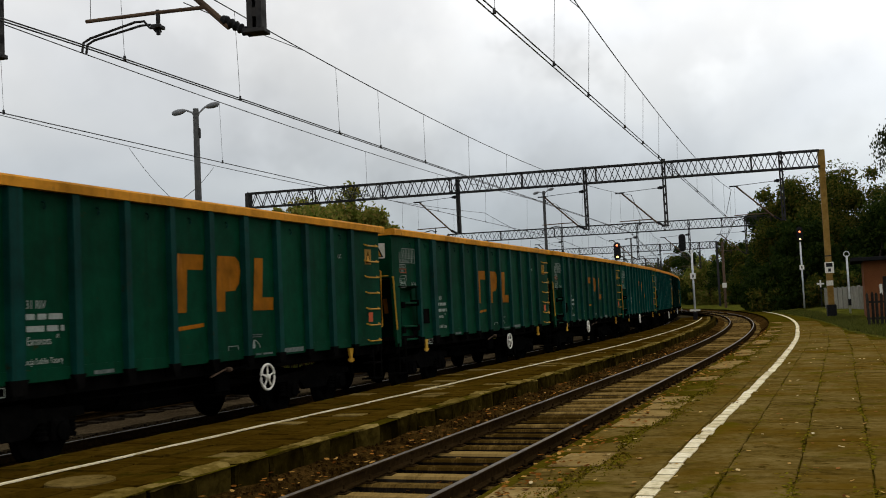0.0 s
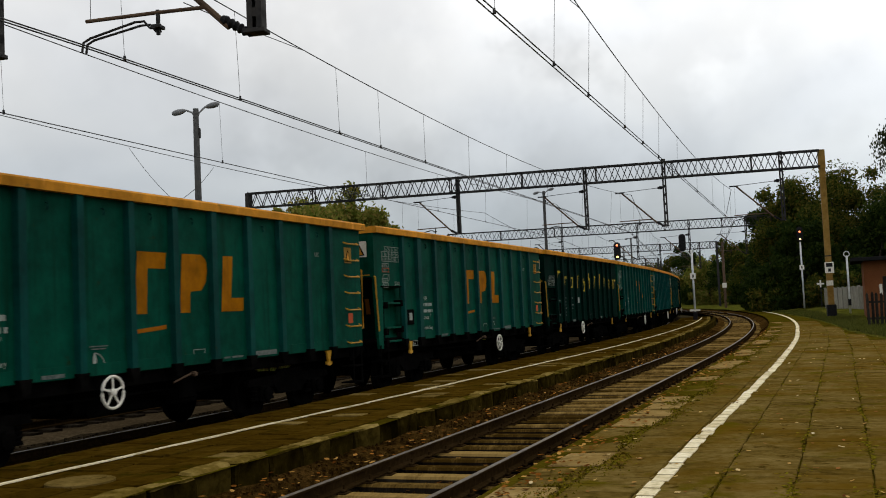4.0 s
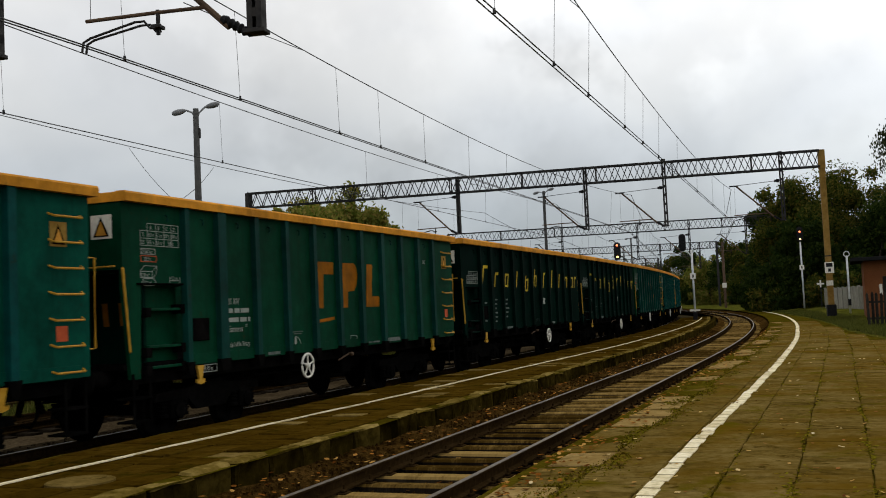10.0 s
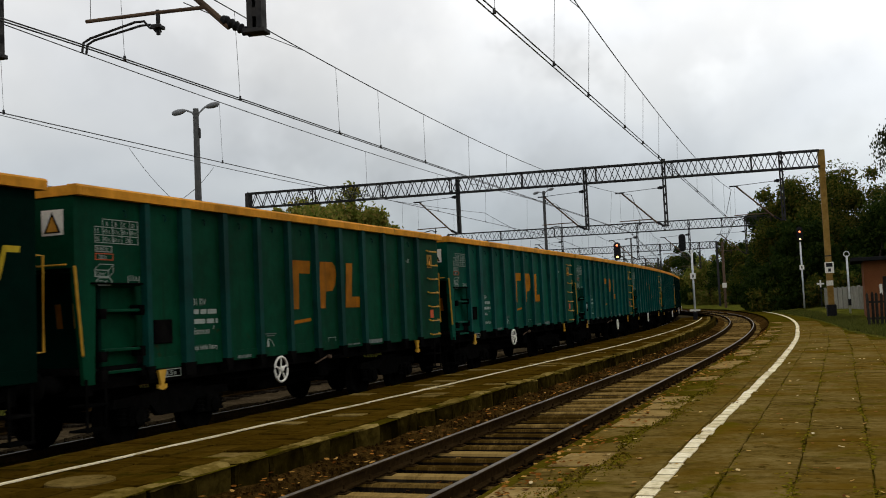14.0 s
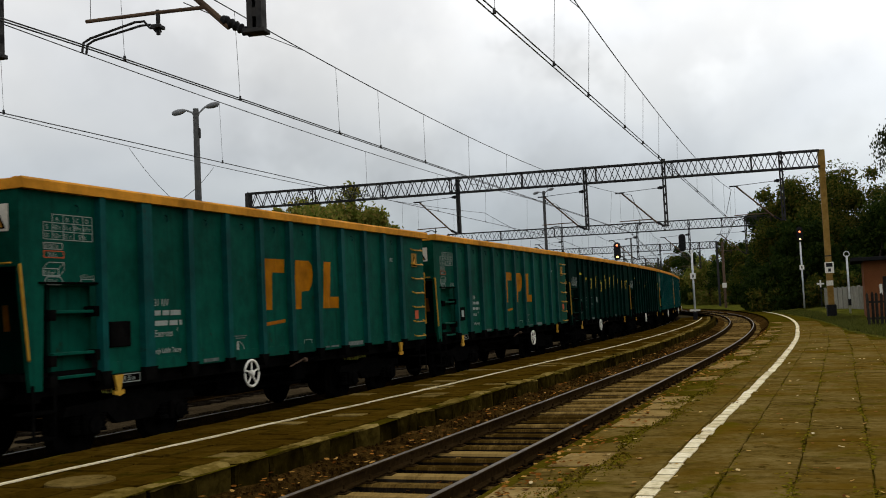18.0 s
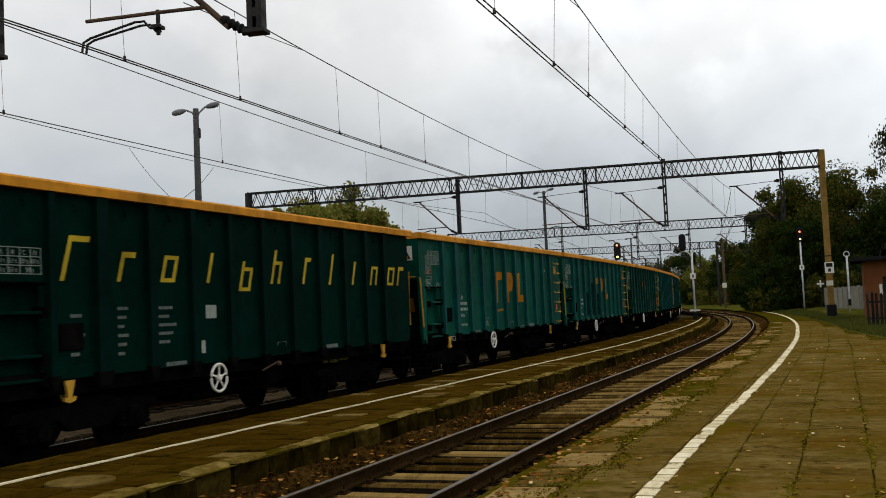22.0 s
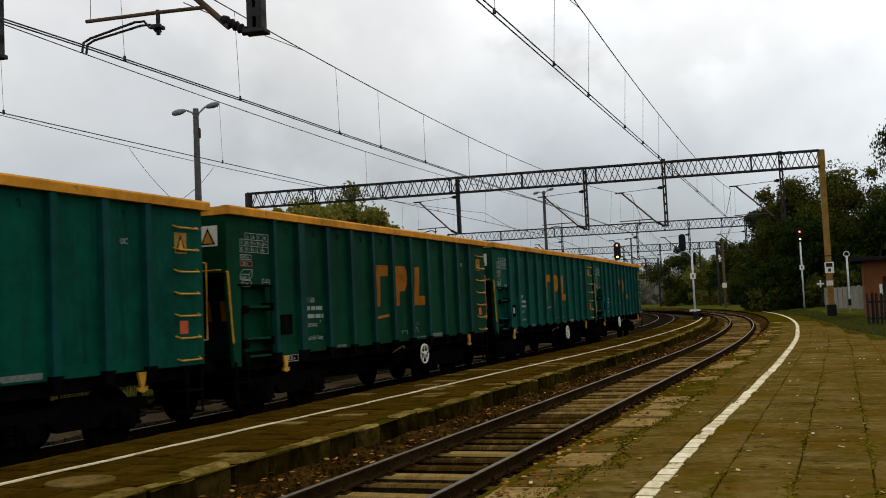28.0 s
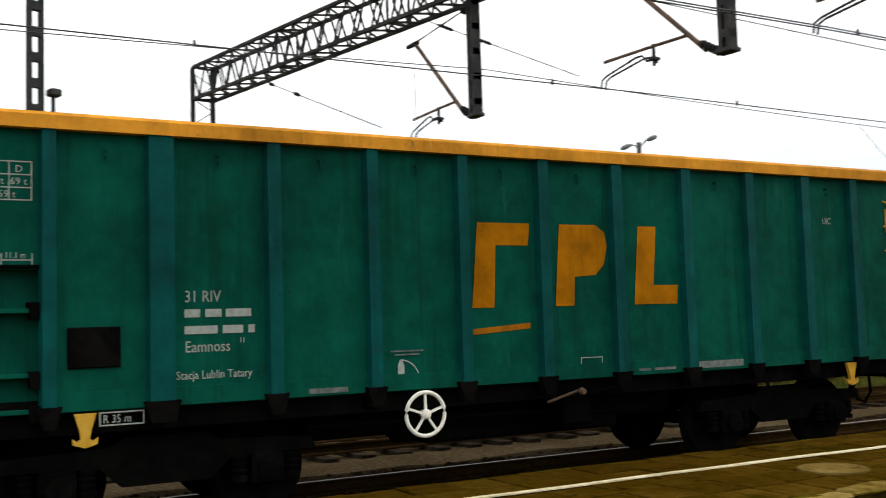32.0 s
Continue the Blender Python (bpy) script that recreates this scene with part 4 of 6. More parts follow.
def dark_markings(w, wheel_y):
    """The dark wagons: tall thin slanted strokes, worn grey data blocks, a cream plate by the handwheel."""
    X = SIDE_X
    # height, drop below the line, and the width of a slanted outline, or 0 for a single stroke with a short tick
    strokes = ((0.60, 0, 0, 0.32), (0.42, 0, 0, 0.22), (0.40, 0, 0.27, 0), (0.48, 0, 0, 0), (0.50, 0.13, 0.27, 0), (0.60, 0, 0.23, 0),
               (0.50, 0, 0, 0.14), (0.60, 0, 0, 0), (0.48, 0, 0, 0), (0.40, 0, 0.25, 0), (0.40, 0, 0.27, 0), (0.42, 0, 0, 0.2))
    t, slope = 0.075, 0.32
    places = (1.62, 2.72, 3.68, 4.85, 5.76, 6.78, 7.90, 8.95, 9.95, 10.80, 11.66, 12.20)
    for k, (h, drop, wide, tick) in enumerate(strokes):
        y, low = places[k], 2.40 - drop
        g = plate(B(), y, y + t, low, low + h, lean=slope * h)
        if wide:
            body = min(h, 0.40)
            plate(g, y + wide, y + wide + t, low, low + body, lean=slope * body)
            for z in (low, low + body - 0.06) if k in (2, 4, 10) else (low + body - 0.06,):
                d = slope * (z - low)
                plate(g, y + d + t, y + d + wide + 0.004, z, z + 0.06, lean=slope * 0.06)
        if tick:
            d = slope * (h - 0.08)
            plate(g, y + d + t, y + d + t + tick, low + h - 0.08, low + h, lean=slope * 0.08)
        part("company_mark", g, "yellow", w, "slanted yellow stroke of the company mark")
    for y0, z0, rows, wide in ((1.80, 1.42, 5, 0.26), (2.72, 1.38, 6, 0.22), (3.62, 1.50, 5, 0.42)):
        g = B()
        for k in range(rows):
            z = z0 + 0.125 * k
            plate(g, y0, y0 + wide * (0.6 + 0.4 * ((k * 7) % 3) / 2), z, z + 0.045)
        part("data_block", g, "greymark", w, "worn grey block of data lines")
    part("instruction_plate", plate(B(), wheel_y - 0.12, wheel_y + 0.16, 1.84, 2.05), "white", w, "small cream instruction plate")
    part("marking_bar", plate(B(), 3.75, 4.25, 1.16, 1.22, X + 0.018), "greymark", w)
    part("marking_bar", plate(B(), 8.62, 9.20, 1.17, 1.24, X + 0.018), "greymark", w)
    part("marking_frame", frame_lines(B(), 6.95, 7.25, 1.19, 1.37, 0.01), "greymark", w)
    part("marking_bar", plate(B(), wheel_y - 0.26, wheel_y - 0.16, 1.30, 1.50), "white", w)


def data_markings(w, style, wheel_y):
    X = SIDE_X
    # weight table, lower down on the dark wagons
    dz = -0.45 if style == "yellow" else 0.0
    t = B()
    for z in (3.25, 3.14, 3.03, 2.925):
        plate(t, 0.56 if z > 3.2 else 0.40, 1.30, z + dz, z + dz + 0.010)
    for y in (0.56, 0.755, 0.945, 1.12, 1.295):
        plate(t, y, y + 0.010, 2.925 + dz, 3.26 + dz)
    plate(t, 0.40, 0.41, 2.925 + dz, 3.15 + dz)
    part("weight_table", t, "white", w, "white ruled weight table")
    table = B()
    for words, y, z in (("A", 0.62, 3.165), ("B", 0.81, 3.165), ("C", 0.99, 3.165), ("D", 1.17, 3.165), ("S", 0.45, 3.06), ("SS", 0.42, 2.95), ("43 t", 0.575, 3.06), ("51 t", 0.765, 3.06), ("59 t", 0.95, 3.06), ("69 t", 1.13, 3.06), ("43 t", 0.575, 2.95), ("51 t", 0.765, 2.95), ("59 t", 1.04, 2.95)):
        me = text_mesh(words, 0.085).copy()
        me.transform(Matrix.Translation((X + 0.004, y - HALF, z + dz)) @ ON_SIDE)
        table.from_mesh(me)
        bpy.data.meshes.remove(me)
    tagged(part("table_lettering", table, "white", w), kind="stuff")
    if style == "yellow":
        dark_markings(w, wheel_y)
        return
    part("marking_frame", frame_lines(B(), 0.40, 0.74, 2.80, 2.89), "white", w)
    marking("20 850 kg", 0.42, 2.82, 0.075, "white", w)
    part("marking_frame", frame_lines(B(), 0.40, 0.76, 2.69, 2.785), "redmark", w, "thin red frame")
    marking("20.0 t", 0.47, 2.705, 0.085, "white", w)
    bx = frame_lines(B(), 0.38, 0.66, 2.46, 2.56)
    for a, b in (((0.38, 2.56), (0.48, 2.64)), ((0.66, 2.56), (0.76, 2.64)), ((0.66, 2.46), (0.76, 2.54))):
        prism(bx, [(a[0] - HALF, a[1] - 0.01), (b[0] - HALF, b[1] - 0.01), (b[0] - HALF, b[1]), (a[0] - HALF, a[1])], X + 0.003, X + 0.006)
    plate(bx, 0.48, 0.76, 2.63, 2.64)
    plate(bx, 0.75, 0.76, 2.54, 2.64)
    part("volume_box", bx, "white", w, "white outline of a box")
    marking("71.8 m³", 0.39, 2.475, 0.08, "white", w)
    hx = B()
    ring = [(0.41, 2.40), (0.46, 2.45), (0.68, 2.45), (0.73, 2.40), (0.68, 2.35), (0.46, 2.35)]
    for a, b in zip(ring, ring[1:] + ring[:1]):
        bar(hx, (X + 0.005, a[0] - HALF, a[1]), (X + 0.005, b[0] - HALF, b[1]), 0.012, 0.004, (1, 0, 0))
    part("area_outline", hx, "white", w, "white six-sided outline")
    marking("32.2 m²", 0.455, 2.37, 0.07, "white", w)
    ln = B()
    plate(ln, 1.06, 1.31, 2.42, 2.43)
    plate(ln, 1.06, 1.07, 2.38, 2.48)
    plate(ln, 1.30, 1.31, 2.38, 2.48)
    part("length_mark", ln, "white", w)
    marking("11.1 m", 1.09, 2.44, 0.075, "white", w)
    # running number block: words kept, numbers and company name as bars
    marking("31 RIV", 2.58, 2.05, 0.150, "white", w)
    for y0, y1, z in ((2.58, 2.72, 1.90), (2.77, 2.92, 1.90), (2.96, 3.20, 1.90), (2.58, 2.88, 1.75), (2.93, 3.12, 1.75), (3.17, 3.23, 1.75)):
        part("number_bar", plate(B(), y0, y1, z + 0.012, z + 0.085), "white", w, "white bar of a running number")
    marking("Eamnoss", 2.58, 1.60, 0.145, "white", w)
    marking("11", 3.08, 1.67, 0.075, "white", w)
    marking("Stacja Lublin Tatary", 2.50, 1.36, 0.108, "white", w)
    part("marking_frame", frame_lines(B(), 1.84, 2.22, 1.00, 1.12, 0.012), "white", w)
    marking("R 35 m", 1.87, 1.025, 0.10, "white", w)
    marking("UIC", 10.92, 2.93, 0.12, "white", w)
    for y0, y1, z0, z1 in ((3.75, 4.15, 1.16, 1.21), (wheel_y - 0.31, wheel_y + 0.05, 1.52, 1.535), (wheel_y - 0.27, wheel_y + 0.01, 1.485, 1.50), (8.62, 9.38, 1.17, 1.25), (7.75, 7.92, 1.18, 1.21), (7.98, 8.3, 1.18, 1.21)):
        part("marking_bar", plate(B(), y0, y1, z0, z1, X + 0.018), "greymark", w)
    part("marking_frame", frame_lines(B(), 6.95, 7.25, 1.19, 1.37, 0.01), "white", w)
    part("marking_frame", frame_lines(B(), 9.72, 10.3, 1.17, 1.25, 0.01), "white", w)
    marking("MAX 72 t", 6.97, 1.22, 0.06, "white", w)
    # parking brake pictogram
    py = wheel_y - 0.2
    pk = B()
    plate(pk, py - 0.03, py + 0.04, 1.24, 1.38)
    prism(pk, [(py - 0.03 - HALF, 1.38), (py + 0.04 - HALF, 1.38), (py + 0.02 - HALF, 1.44), (py - 0.01 - HALF, 1.44)], X + 0.003, X + 0.006)
    for k in range(8):
        a, b = radians(90 - 11 * k), radians(79 - 11 * k)
        bar(pk, (X + 0.005, py - HALF + 0.22 * math.cos(a), 1.20 + 0.24 * math.sin(a)), (X + 0.005, py - HALF + 0.22 * math.cos(b), 1.20 + 0.24 * math.sin(b)), 0.012, 0.004, (1, 0, 0))
    part("parking_brake_mark", pk, "white", w, "white parking brake pictogram")
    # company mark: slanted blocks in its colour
    if style in ("orange", "faded"):
        blocks = ([(0, 0), (0.27, 0), (0.31, 0.66), (0.72, 0.66), (0.75, 0.9), (0.09, 0.9)],
                  [(0, 0), (0.25, 0), (0.27, 0.32), (0.56, 0.34), (0.68, 0.46), (0.73, 0.66), (0.70, 0.82), (0.58, 0.9), (0.08, 0.9)],
                  [(0, 0), (0.64, 0), (0.66, 0.22), (0.29, 0.22), (0.36, 0.9), (0.09, 0.9)])
        for y, outline in zip((5.58, 6.64, 7.74), blocks):
            part("company_mark", prism(B(), [(y + a - HALF, 1.94 + b) for a, b in outline], X + 0.003, X + 0.007), style, w, "slanted orange block of the company mark")
        part("company_mark", prism(B(), [(5.58 - HALF, 1.66), (6.30 - HALF, 1.71), (6.30 - HALF, 1.77), (5.58 - HALF, 1.72)], X + 0.003, X + 0.006), "faded", w, "faint orange underline of the company mark")


LABEL = {"teal": "teal steel open goods wagon, ochre rim, orange blocks", "dull": "weathered green open goods wagon, ochre rim, faded blocks",
         "cyan": "sea-green steel open goods wagon, ochre rim, orange blocks", "dark": "dark green open goods wagon with slanted yellow bars",
         "soot": "sooty blackish-green open goods wagon, slanted yellow bars",
         "ptch": "sea-green open goods wagon with dark repainted patches"}
MARK = {"teal": "orange", "cyan": "orange", "ptch": "orange", "dull": "faded", "dark": "yellow", "soot": "yellow"}
WHEEL_AT = {5: 4.93, 8: 7.92}
ORDER = ("dull8 dull8 dull8 dull5 teal5 teal8 dark5 teal8 cyan8 dull5 soot8 soot8 dull5 teal5 cyan8 cyan5 teal8 dark5 dark5 "
         "cyan5 ptch5 dull5 teal8 dull8 teal8 cyan5").split()
PITCH, SPEED, PHASE = 13.55, 10.40, 7.12
train, first = {}, {}
for i, key in enumerate(ORDER, -1):
    if key in first:
        train[i] = copy_thing(first[key], Matrix())
    else:
        patched = key[:4] == "ptch"
        first[key] = train[i] = open_wagon("cyan" if patched else key[:4], MARK[key[:4]], LABEL[key[:4]], WHEEL_AT[int(key[4])])
        if patched:
            for y0, y1, z1 in ((3.53, 4.34, 2.24), (4.55, 5.37, 2.62), (5.57, 6.38, 2.18)):
                part("repainted_patch", plate(B(), y0, y1, 1.32, z1, SIDE_X + 0.008), "dark", train[i], "dark green repainted patch")
    train[i].matrix_world = on_track(PHASE + PITCH * i + HALF, TRAIN)


def travel(t):
    """Metres run by t seconds; the train eases a little towards the end."""
    return SPEED * t - 0.0035 * max(0.0, t - 23.0) ** 2


def motions():
    for i, w in train.items():
        rows, t = [], 0.0
        while t <= 32.001:
            rows.append((t, on_track(PHASE + PITCH * i + HALF - travel(t), TRAIN)))
            t += 0.8
        walk(w, rows)
    # the wheels of the last two wagons, which pass nearest in full view
    for i in (23, 24):
        for b in [c for c in train[i].children if c.name.startswith("bogie")]:
            for wheel in [c for c in b.children if c.name.startswith("wheel")]:
                p, flip = wheel.matrix_basis.translation.copy(), wheel.matrix_basis.translation.x < 0
                rows = []
                for k in range(481):
                    t = k / 15
                    roll = -math.degrees(travel(t) / 0.46) * (-1 if flip else 1)
                    rows.append((t, pose(p.x, p.y, p.z, 0, 0, 180 if flip else 0) @ pose(0, 0, 0, -roll)))
                walk(wheel, rows)
# ---- overhead line: lattice gantries with drop posts and cantilevers, wires on each track ----
def truss(parent, p0, p1, depth=1.0, width=0.62, panel=0.78, mat="gantry"):
    """A box girder with zigzag lacing; p0 and p1 are the ends of its top centre line."""
    p0, p1 = Vector(p0), Vector(p1)
    d = (p1 - p0).normalized()
    side = Vector((-d.y, d.x, 0)) * width / 2
    down = Vector((0, 0, -depth))
    rows = {"a": (side, Vector()), "b": (-side, Vector()), "c": (side, down), "d": (-side, down)}
    for k, (u, v) in rows.items():
        part("chord", bar(B(), p0 + u + v, p1 + u + v, 0.09, 0.09), mat, parent)
    n = max(2, round((p1 - p0).length / panel))
    for u1, v1, u2, v2 in ((side, Vector(), side, down), (-side, down, -side, Vector()), (side, Vector(), -side, Vector()), (side, down, -side, down)):
        l = B()
        for i in range(n):
            a, b = p0.lerp(p1, i / n), p0.lerp(p1, (i + 1) / n)
            mid = p0.lerp(p1, (i + 0.5) / n)
            bar(l, a + u2 + v2, mid + u1 + v1, 0.045)
            bar(l, mid + u1 + v1, b + u2 + v2, 0.045)
            if i % 6 == 0:
                bar(l, a + u2 + v2, a + u1 + v1, 0.06)
        tagged(part("lacing", l, mat, parent), kind="stuff")


def drop_post(gantry, x, y, top, bottom, arm=True, yaw=0.0, w=0.24, full=True):
    """A box post hung from the girder, with a cantilever reaching to the left of the running direction."""
    post = B()
    for sx in (-1, 1):
        prism(post, [(sx * w / 2, -0.11), (sx * w / 2, 0.11), (sx * (w / 2 - 0.09), 0.11), (sx * (w / 2 - 0.09), 0.095), (sx * (w / 2 - 0.015), 0.09), (sx * (w / 2 - 0.015), -0.09), (sx * (w / 2 - 0.09), -0.095), (sx * (w / 2 - 0.09), -0.11)], bottom, top, "z")
    k = bottom + 0.2
    while k < top:
        box(post, -w / 2, w / 2, -0.105, 0.105, k, k + 0.14)
        k += 0.55
    box(post, -0.19, 0.17, -0.13, 0.13, bottom - 0.05, bottom + 0.02, 0.01)
    m = pose(x, y, 0, 0, 0, yaw)
    p = part("drop_post", post, "gantry", gantry, "dark hanging box post")
    p.matrix_basis = m
    if not arm:
        return p
    b = bottom
    c = B()
    tube(c, [(-0.45, 0, b + 0.10), (-2.70, 0, b + 2.25)], 0.050, 8)
    strut = part("cantilever", c, "rustpipe", p, "rusty inclined cantilever tube")
    ins = B()
    lathe(ins, (-0.10, 0, b - 0.04), (-0.62, 0, b + 0.28), [(0, 0.05)] + [(0.06 + 0.045 * k, 0.085 if k % 2 else 0.055) for k in range(10)] + [(0.55, 0.06)], 10)
    part("insulator", ins, "black", p, "dark ribbed insulator")
    h = B()
    box(h, -3.10, -2.55, -0.05, 0.05, b + 2.22, b + 2.30, 0.01)
    part("messenger_clamp", h, "gantry", p)
    part("top_tie", tube(B(), [(-2.70, 0, b + 2.28), (-0.10, 0, b + 2.42)], 0.018, 6), "gantry", p)
    ti = B()
    lathe(ti, (-0.45, 0, b + 2.40), (0.3, 0, b + 2.435), [(0, 0.03), (0.05, 0.09), (0.1, 0.06), (0.15, 0.11), (0.3, 0.11), (0.32, 0.04)], 10)
    part("insulator", ti, "black", p, "dark ribbed insulator")
    r = B()
    tube(r, [(-0.80, 0, b + 0.46), (-1.65, 0, b + 0.46), (-2.90, 0, b + 0.44)], 0.032, 8)
    part("registration_arm", r, "rustpipe", p, "rusty registration tube")
    br = B()
    bar(br, (-1.65, 0, b + 0.50), (-1.65, 0, b + 0.10), 0.05)
    box(br, -1.72, -1.58, -0.10, 0.10, b + 0.20, b + 0.25)
    part("drop_bracket", br, "gantry", p)
    if full:
        for dy in (-0.10, 0.10):
            part("steady_arm", tube(B(), [(-1.65, dy, b + 0.18), (-1.74, dy, b + 0.19), (-1.84, dy, b + 0.31), (-2.00, dy, b + 0.31), (-2.80, dy * 0.6, b + 0.14), (-2.92, dy * 0.6, b + 0.08), (-2.95, dy * 0.6, b - 0.08)], 0.020, 6), "gantry", p)
        part("hanger", tube(B(), [(-2.80, 0, b + 2.25), (-2.82, 0, b + 0.44)], 0.006, 4), "wire", p)
    else:
        part("steady_arm", tube(B(), [(-1.65, 0, b + 0.28), (-2.1, 0, b + 0.36), (-2.74, 0, b + 0.02)], 0.022, 5), "gantry", p)
    return p


def leg(gantry, x, y, top, yaw=0.0, mat="gantry", width=0.6, foot=-0.3):
    """A mast of two channel posts with flat lacing plates."""
    m = pose(x, y, 0, 0, 0, yaw)
    g = B()
    for s in (-1, 1):
        box(g, -0.11, 0.11, s * width / 2 - 0.07, s * width / 2 + 0.07, foot, top)
    mast = part("mast", g, mat, gantry)
    mast.matrix_basis = m
    l, z = B(), foot + 0.4
    while z < top - 0.3:
        bar(l, (0.06, -width / 2, z), (0.06, width / 2, z + 0.4), 0.05, 0.02)
        bar(l, (0.06, width / 2, z + 0.4), (0.06, -width / 2, z + 0.8), 0.05, 0.02)
        z += 0.8
    tagged(part("lacing", l, mat, mast), kind="stuff")
    f = B()
    box(f, -0.35, 0.35, -width / 2 - 0.25, width / 2 + 0.25, foot - 0.2, foot + 0.35, 0.04)
    part("footing", f, "concrete", mast)
    return mast


# the nearest gantry, mostly above the view
A_ANGLE = -11.8
ga = thing("catenary_gantry", "dark lattice steel gantry over all the tracks", "gantry", "catenary gantries")


def on_a(o):
    return -o, 13.40 - (o - 8.16) * 0.209


truss(ga, (*on_a(30.8), 9.87), (*on_a(-1.9), 9.87), 1.0, 0.65, 0.82)
leg(ga, *on_a(30.8), 9.87, A_ANGLE)
leg(ga, *on_a(-1.9), 9.87, A_ANGLE, "tan", foot=0.2)
for o, yaw in ((8.16, 10), (12.54, 7), (18.70, 0)):
    drop_post(ga, *on_a(o), 9.80, 6.25, True, yaw)

# the gantry across the view
gb = thing("catenary_gantry", "dark lattice gantry with an ochre end mast", "gantry", "catenary gantries")
truss(gb, (-37.55, 59.81, 10.40), (-0.75, 65.30, 10.42), 0.98, 0.55, 0.80)
for x, y, z in ((-22.99, 61.98, 6.75), (-14.76, 63.21, 6.52), (-9.89, 63.93, 6.42), (-2.97, 64.97, 6.35)):
    drop_post(gb, x, y, 10.5, z, True, 4)
leg(gb, -37.55, 59.81, 10.4, 8)
mast = B()
box(mast, -0.17, 0.17, -0.17, 0.17, 0.3, 10.42, 0.03)
box(mast, -0.19, 0.19, -0.21, 0.21, 9.3, 10.44, 0.01)
mm = part("mast", mast, "tan", gb, "ochre painted steel end mast")
mm.matrix_basis = pose(-0.62, 65.3, 0, 0, 0, 8)
ft = B()
box(ft, -0.26, 0.26, -0.26, 0.26, 0.1, 1.05, 0.03)
part("footing", ft, "black", mm, "black tarred mast foot")
sg = B()
box(sg, -0.26, 0.26, -0.24, -0.22, 2.95, 3.60, 0.005)
sgp = part("sign_plate", sg, "cream", mm, "white plate with dark number bars")
for z0, z1, w in ((3.32, 3.55, 0.19), (3.03, 3.22, 0.08)):
    part("number_bar", box(B(), -w, w, -0.246, -0.2405, z0, z1), "black", sgp)
bnd = B()
box(bnd, -0.175, 0.175, -0.176, 0.176, 2.2, 2.5)
part("painted_band", bnd, "cream", mm)
box_ = B()
box(box_, -0.18, 0.18, -0.2, 0.2, 3.95, 4.02)
part("strap", box_, "gantry", mm)

for s, o0, o1, posts in ((115.0, 34.5, -1.0, (21.5, 13.2, 7.6, 1.6)), (162.0, 30.0, -1.0, (20.0, 13.2, 7.6, 1.6)), (214.0, 28.0, -1.0, (18, 13.2, 7.6, 1.6)), (270.0, 28.0, -1.0, (18, 13.2, 7.6))):
    g = thing("catenary_gantry", "distant dark lattice gantry over the tracks", "gantry", "catenary gantries")
    truss(g, at(s, o0, 10.42), at(s, o1, 10.42), 1.0, 0.55, 1.0)
    for o in posts:
        p = at(s, o)
        drop_post(g, p.x, p.y, 10.4, 6.4, True, turn(s), full=False)
    for o in (o0, o1):
        p = at(s, o)
        leg(g, p.x, p.y, 10.4, turn(s), "gantry", foot=-0.3)

SUPPORTS = (-42.0, 12.6, 64.0, 115.0, 162.0, 214.0, 270.0)


def overhead_line(o, label, doubled, contact, sag, near, catenary, drops_at):
    """Straight spans from gantry to gantry, the messenger sagging above the contact wire. near: the contact wire's offsets at the two
    gantries in view; catenary: the messenger's offsets and heights there and its sag between them; drops_at: droppers of that span."""
    t = thing("overhead_line", label, "overhead wires", "overhead lines")
    last = len(SUPPORTS) - 1
    side = [near[k - 1] if k in (1, 2) else o + (0.12 if k % 2 else -0.12) for k in range(last + 1)]
    side_m = [catenary[k - 1] if k in (1, 2) else side[k] for k in range(last + 1)]
    tops = [catenary[3] if k > 1 else catenary[2] for k in range(last + 1)]
    for k, (a, b) in enumerate(zip(SUPPORTS, SUPPORTS[1:])):
        p, q = at(a, side[k], contact), at(b, side[k + 1], contact)
        pm, qm = at(a, side_m[k], tops[k]), at(b, side_m[k + 1], tops[k + 1])
        dip = catenary[4] if k == 1 else sag

        def low(u, d=0.0):
            return p.lerp(q, u) + Vector((d, 0, 0))

        def high(u):
            return pm.lerp(qm, u) - Vector((0, 0, 4 * dip * u * (1 - u)))
        n = 20 if a < 70 else 8
        r = 0.0125 if a < 60 else 0.016
        for d in ((-0.045, 0.045) if doubled and a < 70 else (0,)):
            part("contact_wire", tube(B(), [low(i / n, d) for i in range(n + 1)], r, 5), "wire", t)
        part("messenger_wire", tube(B(), [high(i / n) for i in range(n + 1)], r, 5), "wire", t)
        drops = 9 if a < 70 else 6
        spread = drops_at if k == 1 else [(j + 0.6 + 0.25 * ((j * 7) % 3 - 1) / 3) / drops for j in range(drops)]
        for u in spread:
            d = B()
            tube(d, [high(u), low(u)], 0.005, 4)
            if a < 70:
                c = low(u)
                lathe(d, c - Vector((0, 0, 0.02)), c + Vector((0, 0, 1)), [(0, 0.03), (0.09, 0.022)], 6)
            part("dropper", d, "wire", t)
    return t


